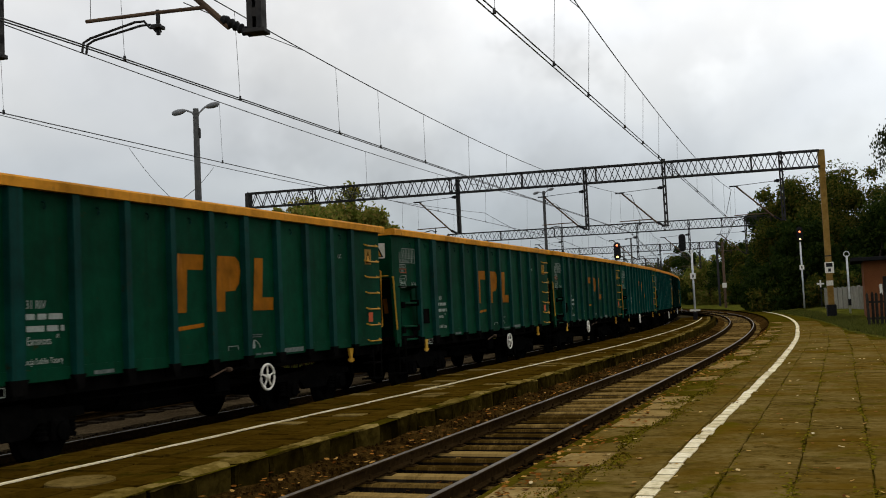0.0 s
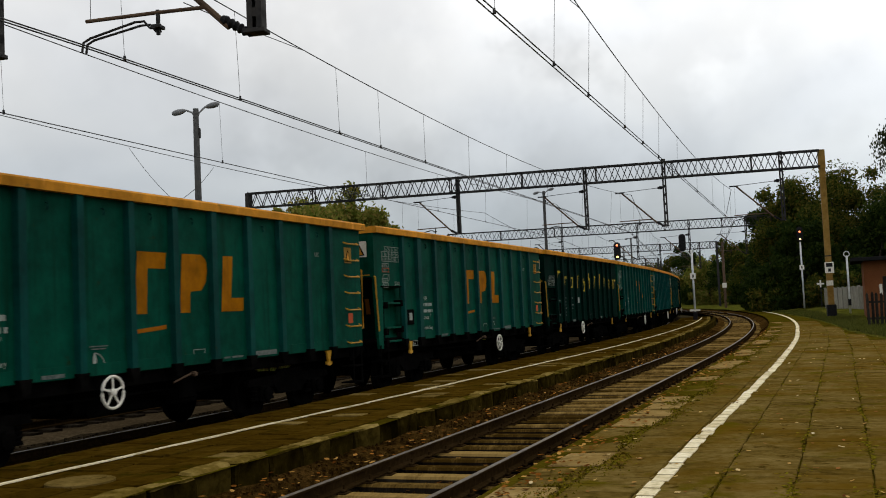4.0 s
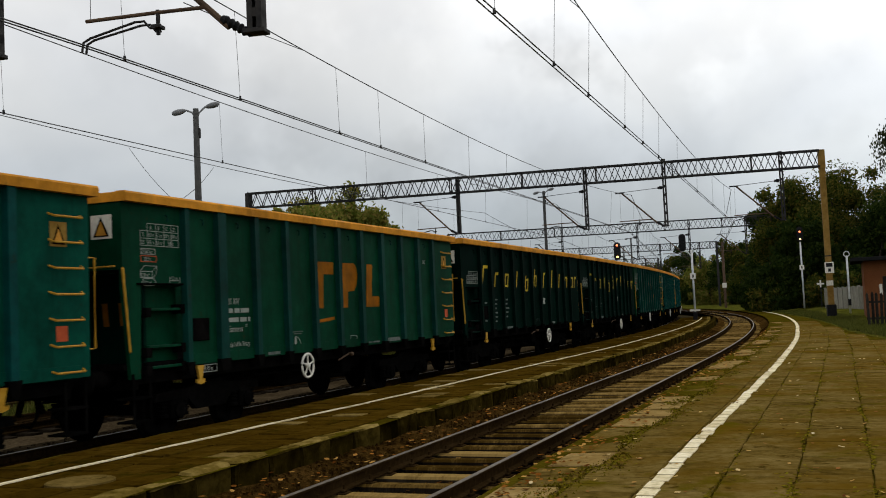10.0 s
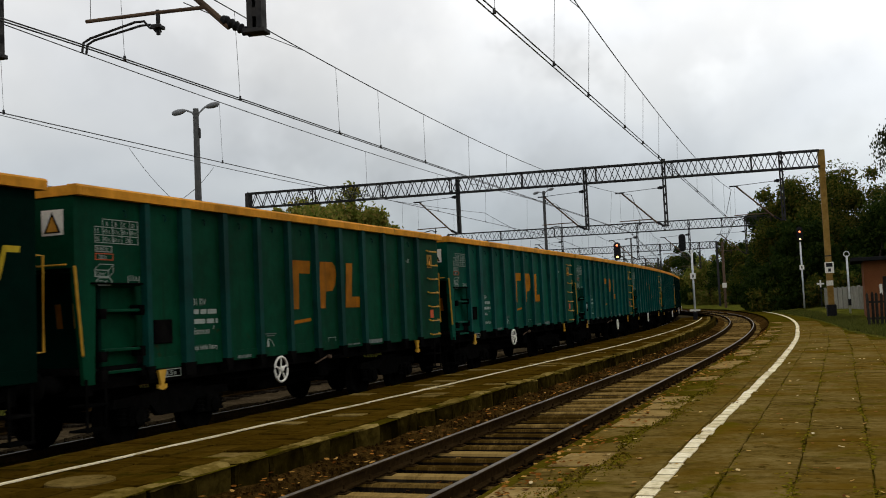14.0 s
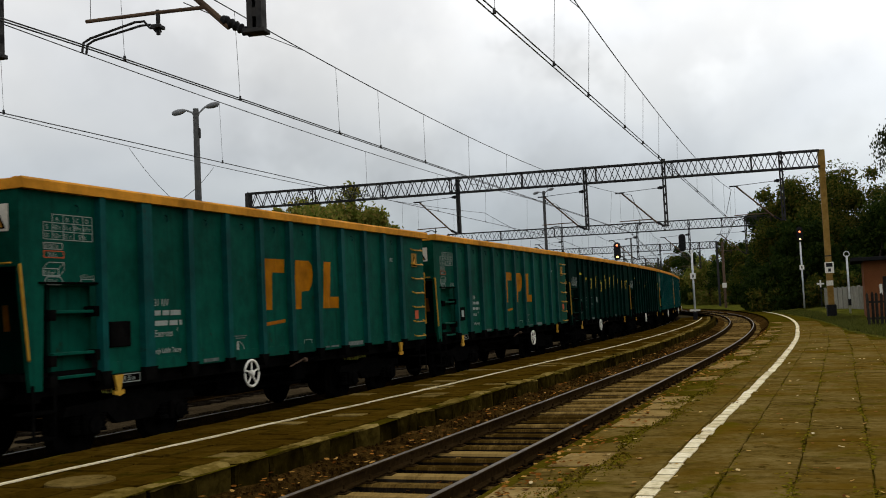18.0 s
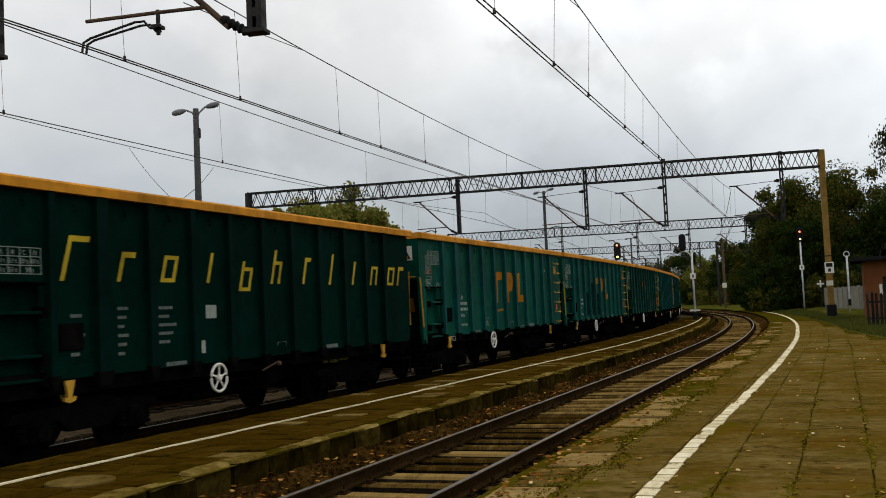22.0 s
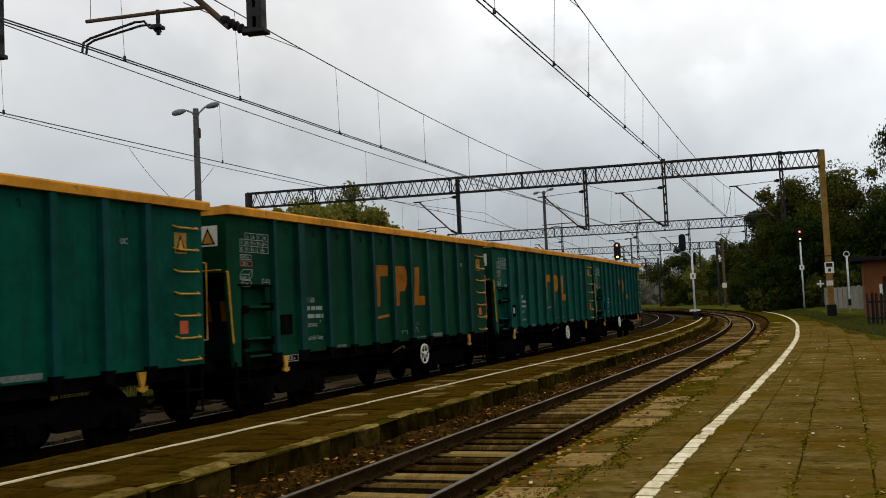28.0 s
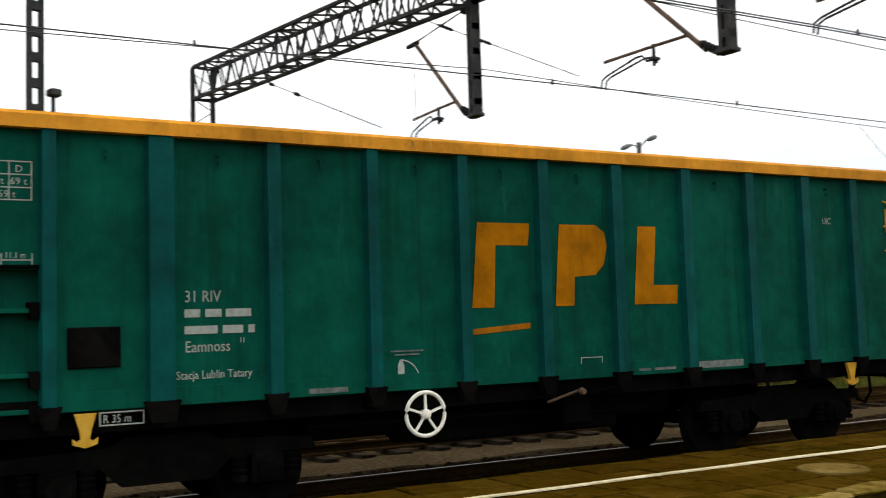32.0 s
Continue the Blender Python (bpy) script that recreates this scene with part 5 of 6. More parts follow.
overhead_line(NEAR, "twin contact wires and messenger over the empty track", True, 6.27, 0.64, (4.582, 4.637), (4.462, 4.632, 8.299, 8.305, 0.708),
              (0.036, 0.11, 0.171, 0.259, 0.317, 0.379, 0.47, 0.60, 0.74, 0.88))
overhead_line(TRAIN, "twin contact wires and messenger over the goods train", True, 6.13, 0.68, (10.664, 10.891), (10.76, 10.668, 8.142, 8.449, 0.817),
              (0.016, 0.087, 0.176, 0.225, 0.29, 0.371, 0.458, 0.58, 0.72, 0.87))
overhead_line(15.3, "contact wire and messenger over the side track", False, 6.09, 0.45, (15.119, 15.614), (15.209, 15.49, 8.005, 8.251, 0.427),
              (0.055, 0.215, 0.409, 0.56, 0.70, 0.86))
overhead_line(20.4, "contact wire and messenger over the siding", False, 5.80, 0.45, (20.4, 20.3), (20.526, 20.201, 7.807, 8.012, 0.519),
              (0.15, 0.5, 0.72, 0.88))
# cross-coupling cables that run beside the messengers and clamp to them
for nm, pts in (("train", ((-9.57, 13.5, 6.94), (-10.4, 16.0, 7.40), (-10.92, 19.9, 7.78))), ("near", ((-3.6, 15.0, 6.50), (-4.36, 18.0, 7.45), (-4.68, 20.5, 7.93)))):
    cc = thing("coupling_cable", "thin dark cable clamped to the messenger wire", "wire")
    part("cable", tube(B(), [Vector(q) for q in pts], 0.009, 5), "wire", cc)

# anchored wires running down from the near gantry's girder
an = thing("anchor_wires", "dark anchored wires with insulators below the gantry", "wires")
for a, b in (((-27.7, 9.45, 8.9), (-20.1, 9.60, 6.12)), ((-20.7, 11.0, 8.9), (-19.2, 14.4, 7.5))):
    a, b = Vector(a), Vector(b)
    part("anchor_wire", tube(B(), [a, b], 0.012, 5), "wire", an)
    for u in (0.10, 0.34):
        part("insulator", lathe(B(), a.lerp(b, u), b, [(0, 0.02)] + [(0.05 + 0.04 * k, 0.05 if k % 2 else 0.03) for k in range(8)] + [(0.40, 0.02)], 8), "black", an)

# stay wires of the side track's line
st = thing("stay_wires", "slack dark stay wires between catenary lines", "wires")
for a, b in (((-20.3, 25.55, 7.28), (-20.3, 27.6, 5.9)), ((-20.3, 30.11, 7.18), (-20.3, 28.3, 5.95))):
    a, b = Vector(a), Vector(b)
    part("stay_wire", tube(B(), [a.lerp(b, k / 6) - Vector((0, 0, 0.10 * math.sin(math.pi * k / 6))) for k in range(7)], 0.010, 4), "wire", st)
# ---- lamps ----
def lamp_post(x, y, height, yaw, foot=-0.3):
    t = thing("street_lamp", "grey concrete double-arm lamp post beside the sidings", "lamp post", "yard lamps", m=pose(x, y, 0, 0, 0, yaw))
    part("pole", tube(B(), [(0, 0, foot), (0, 0, height)], 0.13, 10, 0.085), "concrete", t, "", True)
    for sx, dz in ((-1, -0.12), (1, 0.12)):
        arm = tube(B(), [(0, 0, height - 0.35), (sx * 0.10, 0, height - 0.12), (sx * 0.28, 0, height + dz * 0.4), (sx * 0.36, 0, height + dz * 0.5)], 0.028, 8)
        part("arm", arm, "lampgrey", t)
        head = B()
        a, b = Vector((sx * 0.30, 0, height + dz * 0.4)), Vector((sx * 0.70, 0, height + dz * 1.3))
        lathe(head, a, b, [(0, 0.04), (0.07, 0.07), (0.20, 0.095), (0.34, 0.085), (0.42, 0.04)], 12)
        part("lamp_head", head, "lampgrey", t, "grey oval lamp head", True)
    box_ = B()
    box(box_, 0.06, 0.13, -0.07, 0.07, height - 0.90, height - 0.60, 0.02)
    part("clamp_box", box_, "gantry", t)
    return t


lamp_post(-17.9, 25.7, 8.25, 32)
lamp_post(-18.16, 65.5, 9.45, 20)
lamp_post(-29.2, 24.6, 8.25, 30)
lamp_post(-22.5, 118, 9.2, 12)
lamp_post(-37.7, 92.6, 8.4, 22)
lamp_post(-44.6, 132.7, 8.4, 18)
p = thing("lattice_mast", "dark steel mast with slots and a floodlight", "mast", m=pose(-34.7, 4.3, 0, 0, 0, -70))
g = B()
for sx in (-1, 1):
    box(g, sx * 0.2 - 0.055, sx * 0.2 + 0.055, -0.12, 0.12, -0.4, 14.0)
z = 0.4
while z < 13.8:
    box(g, -0.15, 0.15, -0.10, 0.10, z, z + 0.3)
    z += 0.85
part("mast", g, "gantry", p)
fl = B()
box(fl, -0.85, -0.45, -0.2, 0.2, 9.55, 9.8, 0.05)
bar(fl, (-0.62, 0, 8.4), (-0.62, 0, 9.6), 0.1)
bar(fl, (-0.65, 0, 8.6), (-0.2, 0, 8.6), 0.06)
part("floodlight", fl, "gantry", p)


# ---- colour-light signals ----
def signal(base, top, offset, lights, label, size=1.0, foot=True):
    """A white mast with a black head set to its left."""
    x, y, z0 = base
    t = thing("railway_signal", label, "railway signal", "colour-light signals", m=pose(x, y, 0, 0, 0, math.degrees(math.atan2(-x, y))))
    h = 1.62 * size
    post_top = top - h + 0.1 if abs(offset) > 0.1 else top - h
    part("mast", tube(B(), [(0, 0, z0), (0, 0, post_top)], 0.075, 10), "signalwhite", t, "white tubular mast", True)
    if abs(offset) > 0.1:
        part("bracket", tube(B(), [(0, 0, post_top - 0.5), (offset * 0.5, 0, post_top - 0.1), (offset, 0, top - h + 0.05)], 0.045, 8), "signalwhite", t)
        part("rail", tube(B(), [(offset * 1.3, 0.1, post_top - 0.6), (0.45, 0.1, post_top - 0.35), (0.45, 0.1, post_top + 0.3)], 0.018, 6), "gantry", t)
    hd = B()
    w = 0.31 * size
    outline = [(offset + w * math.cos(a), top - w + w * math.sin(a)) for a in (radians(18 * k) for k in range(11))]
    outline += [(offset + w * math.cos(a), top - h + w + w * math.sin(a)) for a in (radians(180 + 18 * k) for k in range(11))]
    prism(hd, outline, -0.06, 0.02, "y")
    head = part("head", hd, "black", t, "black rounded signal head")
    n = 5
    for k in range(n):
        zc = top - 0.28 * size - (h - 0.56 * size) * k / (n - 1)
        hood = B()
        ring = [(offset + 0.13 * size * math.cos(a), zc + 0.13 * size * math.sin(a)) for a in (radians(-20 + 22 * j) for j in range(11))]
        tube(hood, [(a, -0.15, b) for a, b in ring], 0.018, 5)
        part("hood", hood, "black", head)
        lens = lathe(B(), (offset, -0.055, zc), (offset, -1, zc), [(0, 0.10 * size), (0.02, 0.095 * size), (0.04, 0.05)], 14)
        key = lights.get(k)
        part("lens", lens, key or "glass", head, "glowing lens" if key else "", True)
    plate_ = B()
    zs = z0 + (post_top - z0) * 0.58
    box(plate_, -0.2, 0.2, -0.12, -0.09, zs, zs + 0.42, 0.01)
    pl = part("name_plate", plate_, "cream", t, "white plate with a dark bar")
    part("name_bar", box(B(), -0.05, 0.05, -0.125, -0.1205, zs + 0.1, zs + 0.32), "black", pl)
    if foot:
        b = B()
        box(b, -0.16, 0.16, -0.16, 0.16, z0 - 0.15, z0 + 0.55, 0.03)
        part("base_box", b, "black", t)
        part("cross_board", box(B(), -0.38, 0.38, -0.2, -0.17, z0 + 0.62, z0 + 0.76, 0.005), "cream", t)
    return t


signal((-10.04, 75.7, TOP), 6.57, -0.62, {}, "dark black signal head on a white mast", 0.8)
signal((-17.7, 86.9, -0.2), 6.95, -0.1, {0: "red_light", 4: "amber_light"}, "black signal head showing red on a white mast", 0.95, False)
signal((-20.4, 72.0, -0.2), 6.1, -0.35, {4: "amber_light"}, "black signal head on a slim white mast", 0.9, False)
signal((-24.2, 65.1, -0.2), 5.75, -0.05, {}, "black signal head behind the parked wagons", 1.0, False)
signal((-3.19, 97.0, 0.45), 7.85, 0.0, {1: "red_light", 4: "amber_light"}, "signal with two bright amber lights before the trees", 0.85, False)
for x, y in ((-43.2, 143.6), (-36.6, 145.5), (-33.5, 146.2)):
    signal((x, y, -0.4), 5.2, 0.0, {}, "distant black signal on a white mast", 0.9, False)


# ---- small posts on the verge ----
t = thing("ring_post", "thin white post with a round frame on top", "post", m=pose(0.45, 70.2, 0))
part("pole", tube(B(), [(0, 0, 0.3), (0, 0, 4.1)], 0.06, 10), "signalwhite", t, "", True)
part("ring", tube(B(), [(0.17 * math.cos(a), 0, 4.2 + 0.17 * math.sin(a)) for a in (2 * math.pi * k / 16 for k in range(16))], 0.035, 6, closed=True), "signalwhite", t)
part("sleeve", tube(B(), [(0, 0, 0.9), (0, 0, 1.3)], 0.10, 10), "black", t)
t = thing("cross_marker", "small white cross board on a dark stake", "marker", m=pose(-1.63, 92.5, 0))
c = B()
bar(c, (-0.3, -0.03, 2.55), (0.3, -0.03, 2.55), 0.03, 0.13)
part("cross_arm", c, "cream", t)
part("cross_upright", box(B(), -0.065, 0.065, -0.06, -0.047, 2.25, 2.85), "cream", t)
part("stake", bar(B(), (0, 0, 0.3), (0, 0, 2.4), 0.07), "gantry", t)
t = thing("catenary_mast", "rusty brown mast with a small white plate", "mast", m=pose(-15.1, 145.9, 0))
part("mast", box(B(), -0.16, 0.16, -0.2, 0.2, -0.4, 9.5, 0.02), "rustpipe", t)
part("sign_plate", box(B(), -0.3, 0.3, -0.24, -0.21, 3.1, 3.75, 0.01), "cream", t)

# ---- concrete fence, brick hut, picket fence ----
t = thing("concrete_fence", "grey concrete panel fence behind the grass", "fence")
a, b = Vector((-1.30, 92.0, 0)), Vector((3.6, 62.5, 0))
n = 14
ang = math.degrees(math.atan2((b - a).y, (b - a).x))
bmp, bmq = B(), B()
ln = (b - a).length / n
box(bmp, 0.07, ln - 0.07, -0.03, 0.03, 0.3, 2.12, 0.012)
for z in (0.75, 1.2, 1.65):
    box(bmp, 0.07, ln - 0.07, -0.036, 0.036, z - 0.012, z + 0.012)
box(bmq, -0.08, 0.08, -0.08, 0.08, 0.2, 2.18, 0.015)
PANEL, POST = mesh_of(bmp, "panel", "fence"), mesh_of(bmq, "post", "fence")
for k in range(n):
    q = a.lerp(b, k / n)
    for name, me in (("panel", PANEL), ("post", POST)):
        ob = part(name, me, None, t)
        ob.matrix_basis = pose(q.x, q.y, 0, 0, 0, ang)

hut = thing("brick_hut", "small red brick building with a dark flat roof", "building", m=pose(1.15, 58.0, 0))
wl_ = B()
box(wl_, 0.0, 6.0, 0.0, 0.3, 0.2, 3.35)
box(wl_, 0.0, 0.3, 0.3, 5.5, 0.2, 3.35)
box(wl_, 5.7, 6.0, 0.3, 5.5, 0.2, 3.35)
box(wl_, 0.3, 5.7, 5.2, 5.5, 0.2, 3.35)
part("wall", wl_, "brick", hut)
rf = B()
box(rf, -0.6, 6.5, -0.6, 6.0, 3.35, 3.55, 0.02)
part("roof", rf, "roof", hut)
part("door", box(B(), 0.9, 1.9, -0.03, 0.02, 0.25, 2.5, 0.01), "plank", hut, "dark wooden door")
part("window", box(B(), 2.6, 3.6, -0.03, 0.02, 1.3, 2.5, 0.01), "glass", hut)
part("letter_box", box(B(), 0.72, 0.86, -0.08, 0.0, 1.5, 2.1, 0.01), "cream", hut)

t = thing("picket_fence", "dark weathered picket fence on the grass bank", "fence")
bmp = B()
prism(bmp, [(-0.06, 0.25), (0.06, 0.25), (0.06, 1.62), (0.0, 1.72), (-0.06, 1.62)], -0.012, 0.012, "y")
PICKET = mesh_of(bmp, "picket", "plank")
for k in range(22):
    ob = part("picket", PICKET, None, t)
    ob.matrix_basis = pose(1.02 + 0.16 * k, 46.8 - 0.10 * k, random.uniform(-0.03, 0.03), 0, random.uniform(-2, 2), -30)
for z in (0.6, 1.3):
    part("fence_rail", bar(B(), (0.95, 46.9, z), (4.6, 44.6, z), 0.05, 0.09), "plank", t)


# ---- parked blue wagons ----
def blue_wagon():
    w = thing("open_wagon", "parked blue steel open wagon with a grey rim", "goods wagon", "parked blue wagons")
    X, Hh, zt, zl = 1.38, 6.05, 3.36, 1.15
    for sx in (1, -1):
        x0, x1 = sorted((sx * (X - 0.06), sx * X))
        part("side_wall", box(B(), x0, x1, -Hh, Hh, zl, zt), "blue", w)
        for k in range(13):
            y = -Hh + 0.35 + k * (2 * Hh - 0.7) / 12
            if k in (6,):
                continue
            r = B()
            prism(r, [(sx * X, y - 0.09), (sx * (X + 0.07), y - 0.06), (sx * (X + 0.07), y + 0.06), (sx * X, y + 0.09)], zl, zt, "z")
            part("rib", r, "blue", w)
        d = B()
        box(d, *sorted((sx * X, sx * (X + 0.03))), -0.95, 0.95, zl + 0.1, zt - 0.1, 0.01)
        door = part("side_door", d, "blue", w)
        part("door_bar", bar(B(), (sx * (X + 0.05), -1.1, 2.25), (sx * (X + 0.05), 1.1, 2.25), 0.04), "greymark", door)
        part("door_bar", bar(B(), (sx * (X + 0.05), 0.0, 1.7), (sx * (X + 0.05), 0.0, 2.7), 0.04), "greymark", door)
        part("top_rim", box(B(), *sorted((sx * (X - 0.08), sx * (X + 0.07))), -Hh - 0.05, Hh + 0.05, zt, zt + 0.13, 0.02), "grey_rim", w, "pale grey top rim")
        st = B()
        for z in (0.45, 0.8):
            bar(st, (sx * X, -Hh + 2.8, z), (sx * X, -Hh + 3.2, z), 0.03)
        for y in (2.8, 3.2):
            bar(st, (sx * X, -Hh + y, 0.45), (sx * X, -Hh + y, 1.15), 0.03)
        part("footstep", st, "cream", w)
        part("handrail", tube(B(), [(sx * (X - 0.01), -Hh + 0.08, 3.15), (sx * (X + 0.06), -Hh + 0.08, 3.1), (sx * (X + 0.06), -Hh + 0.08, 1.2), (sx * (X - 0.01), -Hh + 0.08, 1.15)], 0.03, 6), "hand", w, "yellow corner handrail")
        part("end_panel", box(B(), *sorted((sx * X, sx * (X + 0.02))), -Hh + 0.2, -Hh + 1.55, zl + 0.08, zt - 0.06, 0.006), "bleached", w, "bleached blue end panel")
        part("panel_bar", bar(B(), (sx * (X + 0.03), -Hh + 0.25, 2.1), (sx * (X + 0.03), -Hh + 1.5, 2.1), 0.05), "grey_rim", w)
        part("panel_bar", bar(B(), (sx * (X + 0.05), -Hh + 0.85, 1.6), (sx * (X + 0.05), -Hh + 0.85, 2.6), 0.06), "grey_rim", w)
        part("label_plate", box(B(), *sorted((sx * X, sx * (X + 0.01))), -4.6, -4.2, 2.3, 2.7), "grey_rim", w)
        part("solebar", box(B(), *sorted((sx * (X - 0.3), sx * (X - 0.12))), -Hh + 0.2, Hh - 0.2, 0.92, zl), "under", w)
    for e in (-1, 1):
        part("end_wall", box(B(), -X + 0.06, X - 0.06, *sorted((e * Hh, e * (Hh - 0.06))), zl, zt + 0.1), "blue", w)
        for x in (-0.875, 0.875):
            part("buffer", lathe(B(), (x, e * (Hh - 0.1), 1.04), (x, e * 20, 1.04), [(0, 0.12), (0.25, 0.11), (0.36, 0.10), (0.37, 0.22), (0.41, 0.2)], 14), "under", w)
        bogie(w, e * 4.2)
    part("floor", box(B(), -X + 0.06, X - 0.06, -Hh + 0.06, Hh - 0.06, 1.15, 1.24), "under", w)
    part("brake_gear", box(B(), -0.4, 0.9, -1.6, 1.4, 0.55, 0.9, 0.08), "under", w)
    hwb = B()
    tube(hwb, [(X + 0.1, -4.9 + 0.22 * math.cos(a), 0.95 + 0.22 * math.sin(a)) for a in (2 * math.pi * k / 20 for k in range(20))], 0.025, 6, closed=True)
    bar(hwb, (X + 0.1, -5.1, 0.95), (X + 0.1, -4.7, 0.95), 0.03)
    bar(hwb, (X + 0.1, -4.9, 0.75), (X + 0.1, -4.9, 1.15), 0.03, 0.03, (0, 1, 0))
    part("brake_handwheel", hwb, "greymark", w)
    return w


FOURTH_S = 42.9
bw = blue_wagon()
bw.matrix_world = on_track(FOURTH_S + 6.05, FOURTH)
for k in (-1, 1, 2, 3):
    copy_thing(bw, on_track(FOURTH_S + 6.05 + 12.75 * k, FOURTH))


# ---- trees ----
def leaf_mesh(name, blobs, count, size, mat, seed, droop=0.0):
    """Leaf sprays scattered through a set of uneven clumps (x, y, z, radius)."""
    rng = np.random.default_rng(seed)
    wts = np.array([b[3] ** 2 for b in blobs])
    pick = rng.choice(len(blobs), count, p=wts / wts.sum())
    bl = np.array(blobs)[pick]
    d = rng.normal(size=(count, 3))
    d /= np.linalg.norm(d, axis=1)[:, None]
    rad = bl[:, 3] * (0.35 + 0.75 * rng.random(count) ** 0.8)
    c = bl[:, :3] + d * rad[:, None] * np.array([1, 1, 0.85])
    c += rng.normal(size=(count, 3)) * bl[:, 3:] * 0.26 * (1 - droop)
    nrm = d + rng.normal(size=(count, 3)) * 0.8
    nrm /= np.linalg.norm(nrm, axis=1)[:, None]
    a = np.cross(nrm, rng.normal(size=(count, 3)))
    a /= np.linalg.norm(a, axis=1)[:, None]
    if droop:
        a = a * (1 - droop) + np.array([0, 0, -1.0]) * droop
        a /= np.linalg.norm(a, axis=1)[:, None]
    b = np.cross(nrm, a)
    sz = size * (0.6 + 0.8 * rng.random(count))[:, None]
    v = np.empty((count * 4, 3))
    v[0::4], v[1::4], v[2::4], v[3::4] = c - a * sz, c + b * sz * 0.55, c + a * sz, c - b * sz * 0.5
    me = bpy.data.meshes.new(name)
    me.vertices.add(count * 4)
    me.vertices.foreach_set("co", v.ravel())
    me.loops.add(count * 4)
    me.loops.foreach_set("vertex_index", np.arange(count * 4, dtype=np.int32))
    me.polygons.add(count)
    me.polygons.foreach_set("loop_start", np.arange(0, count * 4, 4, dtype=np.int32))
    me.update(calc_edges=True)
    me.materials.append(M[mat])
    return me


def tree(x, y, z0, height, spread, mat, seed, label, leaves=5000, size=0.22, name="tree", trunk=0.16, low=0.25, droop=0.0):
    rng = random.Random(seed)
    t = thing(name, label, name, "trees by the line", m=pose(x, y, z0, 0, 0, rng.uniform(0, 360)))
    tr = B()
    pts = [(0.25 * math.sin(k * 1.3 + seed), 0.2 * math.cos(k * 1.7 + seed), height * 0.9 * k / 6) for k in range(7)]
    tube(tr, pts, trunk, 8, trunk * 0.25)
    part("trunk", tr, "bark", t)
    blobs = []
    for k in range(8):
        hh = low + (0.93 - low) * (k + rng.random()) / 8
        r = spread * (math.sin(math.pi * min(1, (hh - low * 0.6) / (1.12 - low * 0.6))) ** 0.7) * rng.uniform(0.45, 0.85)
        ang = rng.uniform(0, 2 * math.pi)
        cx, cy = r * math.cos(ang), r * math.sin(ang)
        lm = B()
        zb = height * max(0.12, hh - 0.22)
        tube(lm, [(0, 0, zb), (cx * 0.5, cy * 0.5, height * (hh - 0.08)), (cx, cy, height * hh)], trunk * 0.42, 6, trunk * 0.1)
        part("limb", lm, "bark", t)
        blobs.append((cx, cy, height * hh, spread * rng.uniform(0.34, 0.52)))
        for _ in range(5):
            blobs.append((cx + rng.gauss(0, spread * 0.28), cy + rng.gauss(0, spread * 0.28), height * hh + rng.gauss(0, spread * 0.22), spread * rng.uniform(0.12, 0.24)))
    part("crown", leaf_mesh("crown", blobs, leaves, size, mat, seed, droop), None, t)
    return t


GREEN = "broad dark green leafy tree turning yellow"
for k, (x, y, h, r, mt) in enumerate(((-4.6, 112, 14.2, 3.9, "leaf_mix"), (-0.5, 109, 13.2, 4.4, "leaf_mix"), (5.5, 108, 11.8, 4.4, "leaf_mix"), (11.0, 104, 11.0, 4.2, "leaf"), (2.5, 116, 13.0, 4.6, "leaf_mix"), (-7.2, 119, 12.6, 3.0, "leaf"),
                                      (8.0, 97, 9.6, 3.8, "leaf"), (3.6, 99, 9.3, 3.4, "leaf"), (-3.5, 104, 8.0, 3.4, "leaf"))):
    tree(x, y, 0.3, h, r, mt, 10 + k, GREEN, 26000, 0.17, low=0.06)
for k, (x, y, h, r) in enumerate(((-6.8, 103, 1.8, 1.8), (-4.4, 101.5, 1.6, 1.7), (-7.4, 110, 2.2, 2.0), (-1.0, 99.5, 2.6, 2.2), (2.2, 95.5, 4.2, 2.4), (-9.0, 117, 3.2, 2.2), (0.4, 94.5, 3.0, 1.7))):
    tree(x, y, 0.2, h, r, "leaf" if k % 3 else "leaf_mix", 40 + k, "low dark shrub at the edge of the wood", 5000, 0.17, "shrub", 0.05, 0.1)
for k, (x, y, h, r) in enumerate(((-44.9, 85, 12.5, 4.2), (-49.2, 86, 13.2, 3.8), (-41.6, 87, 11.9, 2.6), (-56, 82, 10.5, 4.6), (-43.2, 89, 11.7, 3.4), (-39.6, 88.5, 10.4, 2.0), (-41.6, 86.5, 10.4, 2.8), (-47.2, 90, 13.0, 4.4), (-43.6, 86, 11.3, 3.2), (-46.6, 84, 12.6, 3.6))):
    tree(x, y, -0.3, h, r, "leaf_autumn", 60 + k, "yellow-green autumn tree behind the sidings", 26000, 0.20, low=0.04)
tree(3.1, 40.0, 0.3, 9.3, 1.75, "birch", 90, "slender birch with hanging leafy twigs", 12000, 0.055, "birch_tree", 0.09, 0.45, 0.72)
for k, (s, o, h, r, mt) in enumerate(((128, -9, 10, 4.0, "leaf"), (152, -6, 9.5, 3.5, "leaf"), (165, -5, 10, 3.6, "leaf_mix"), (178, -7, 11, 4, "leaf"), (190, -5, 9, 3.6, "leaf_autumn"), (205, -6, 11, 4, "leaf"), (222, -5, 11, 4.2, "leaf_mix"), (138, -7, 8.0, 3.2, "leaf_mix"))):
    q = at(s, o)
    tree(q.x, q.y, -0.3, h, r, mt, 110 + k, "leafy tree in the row along the curve", 12000, 0.24, low=0.06)

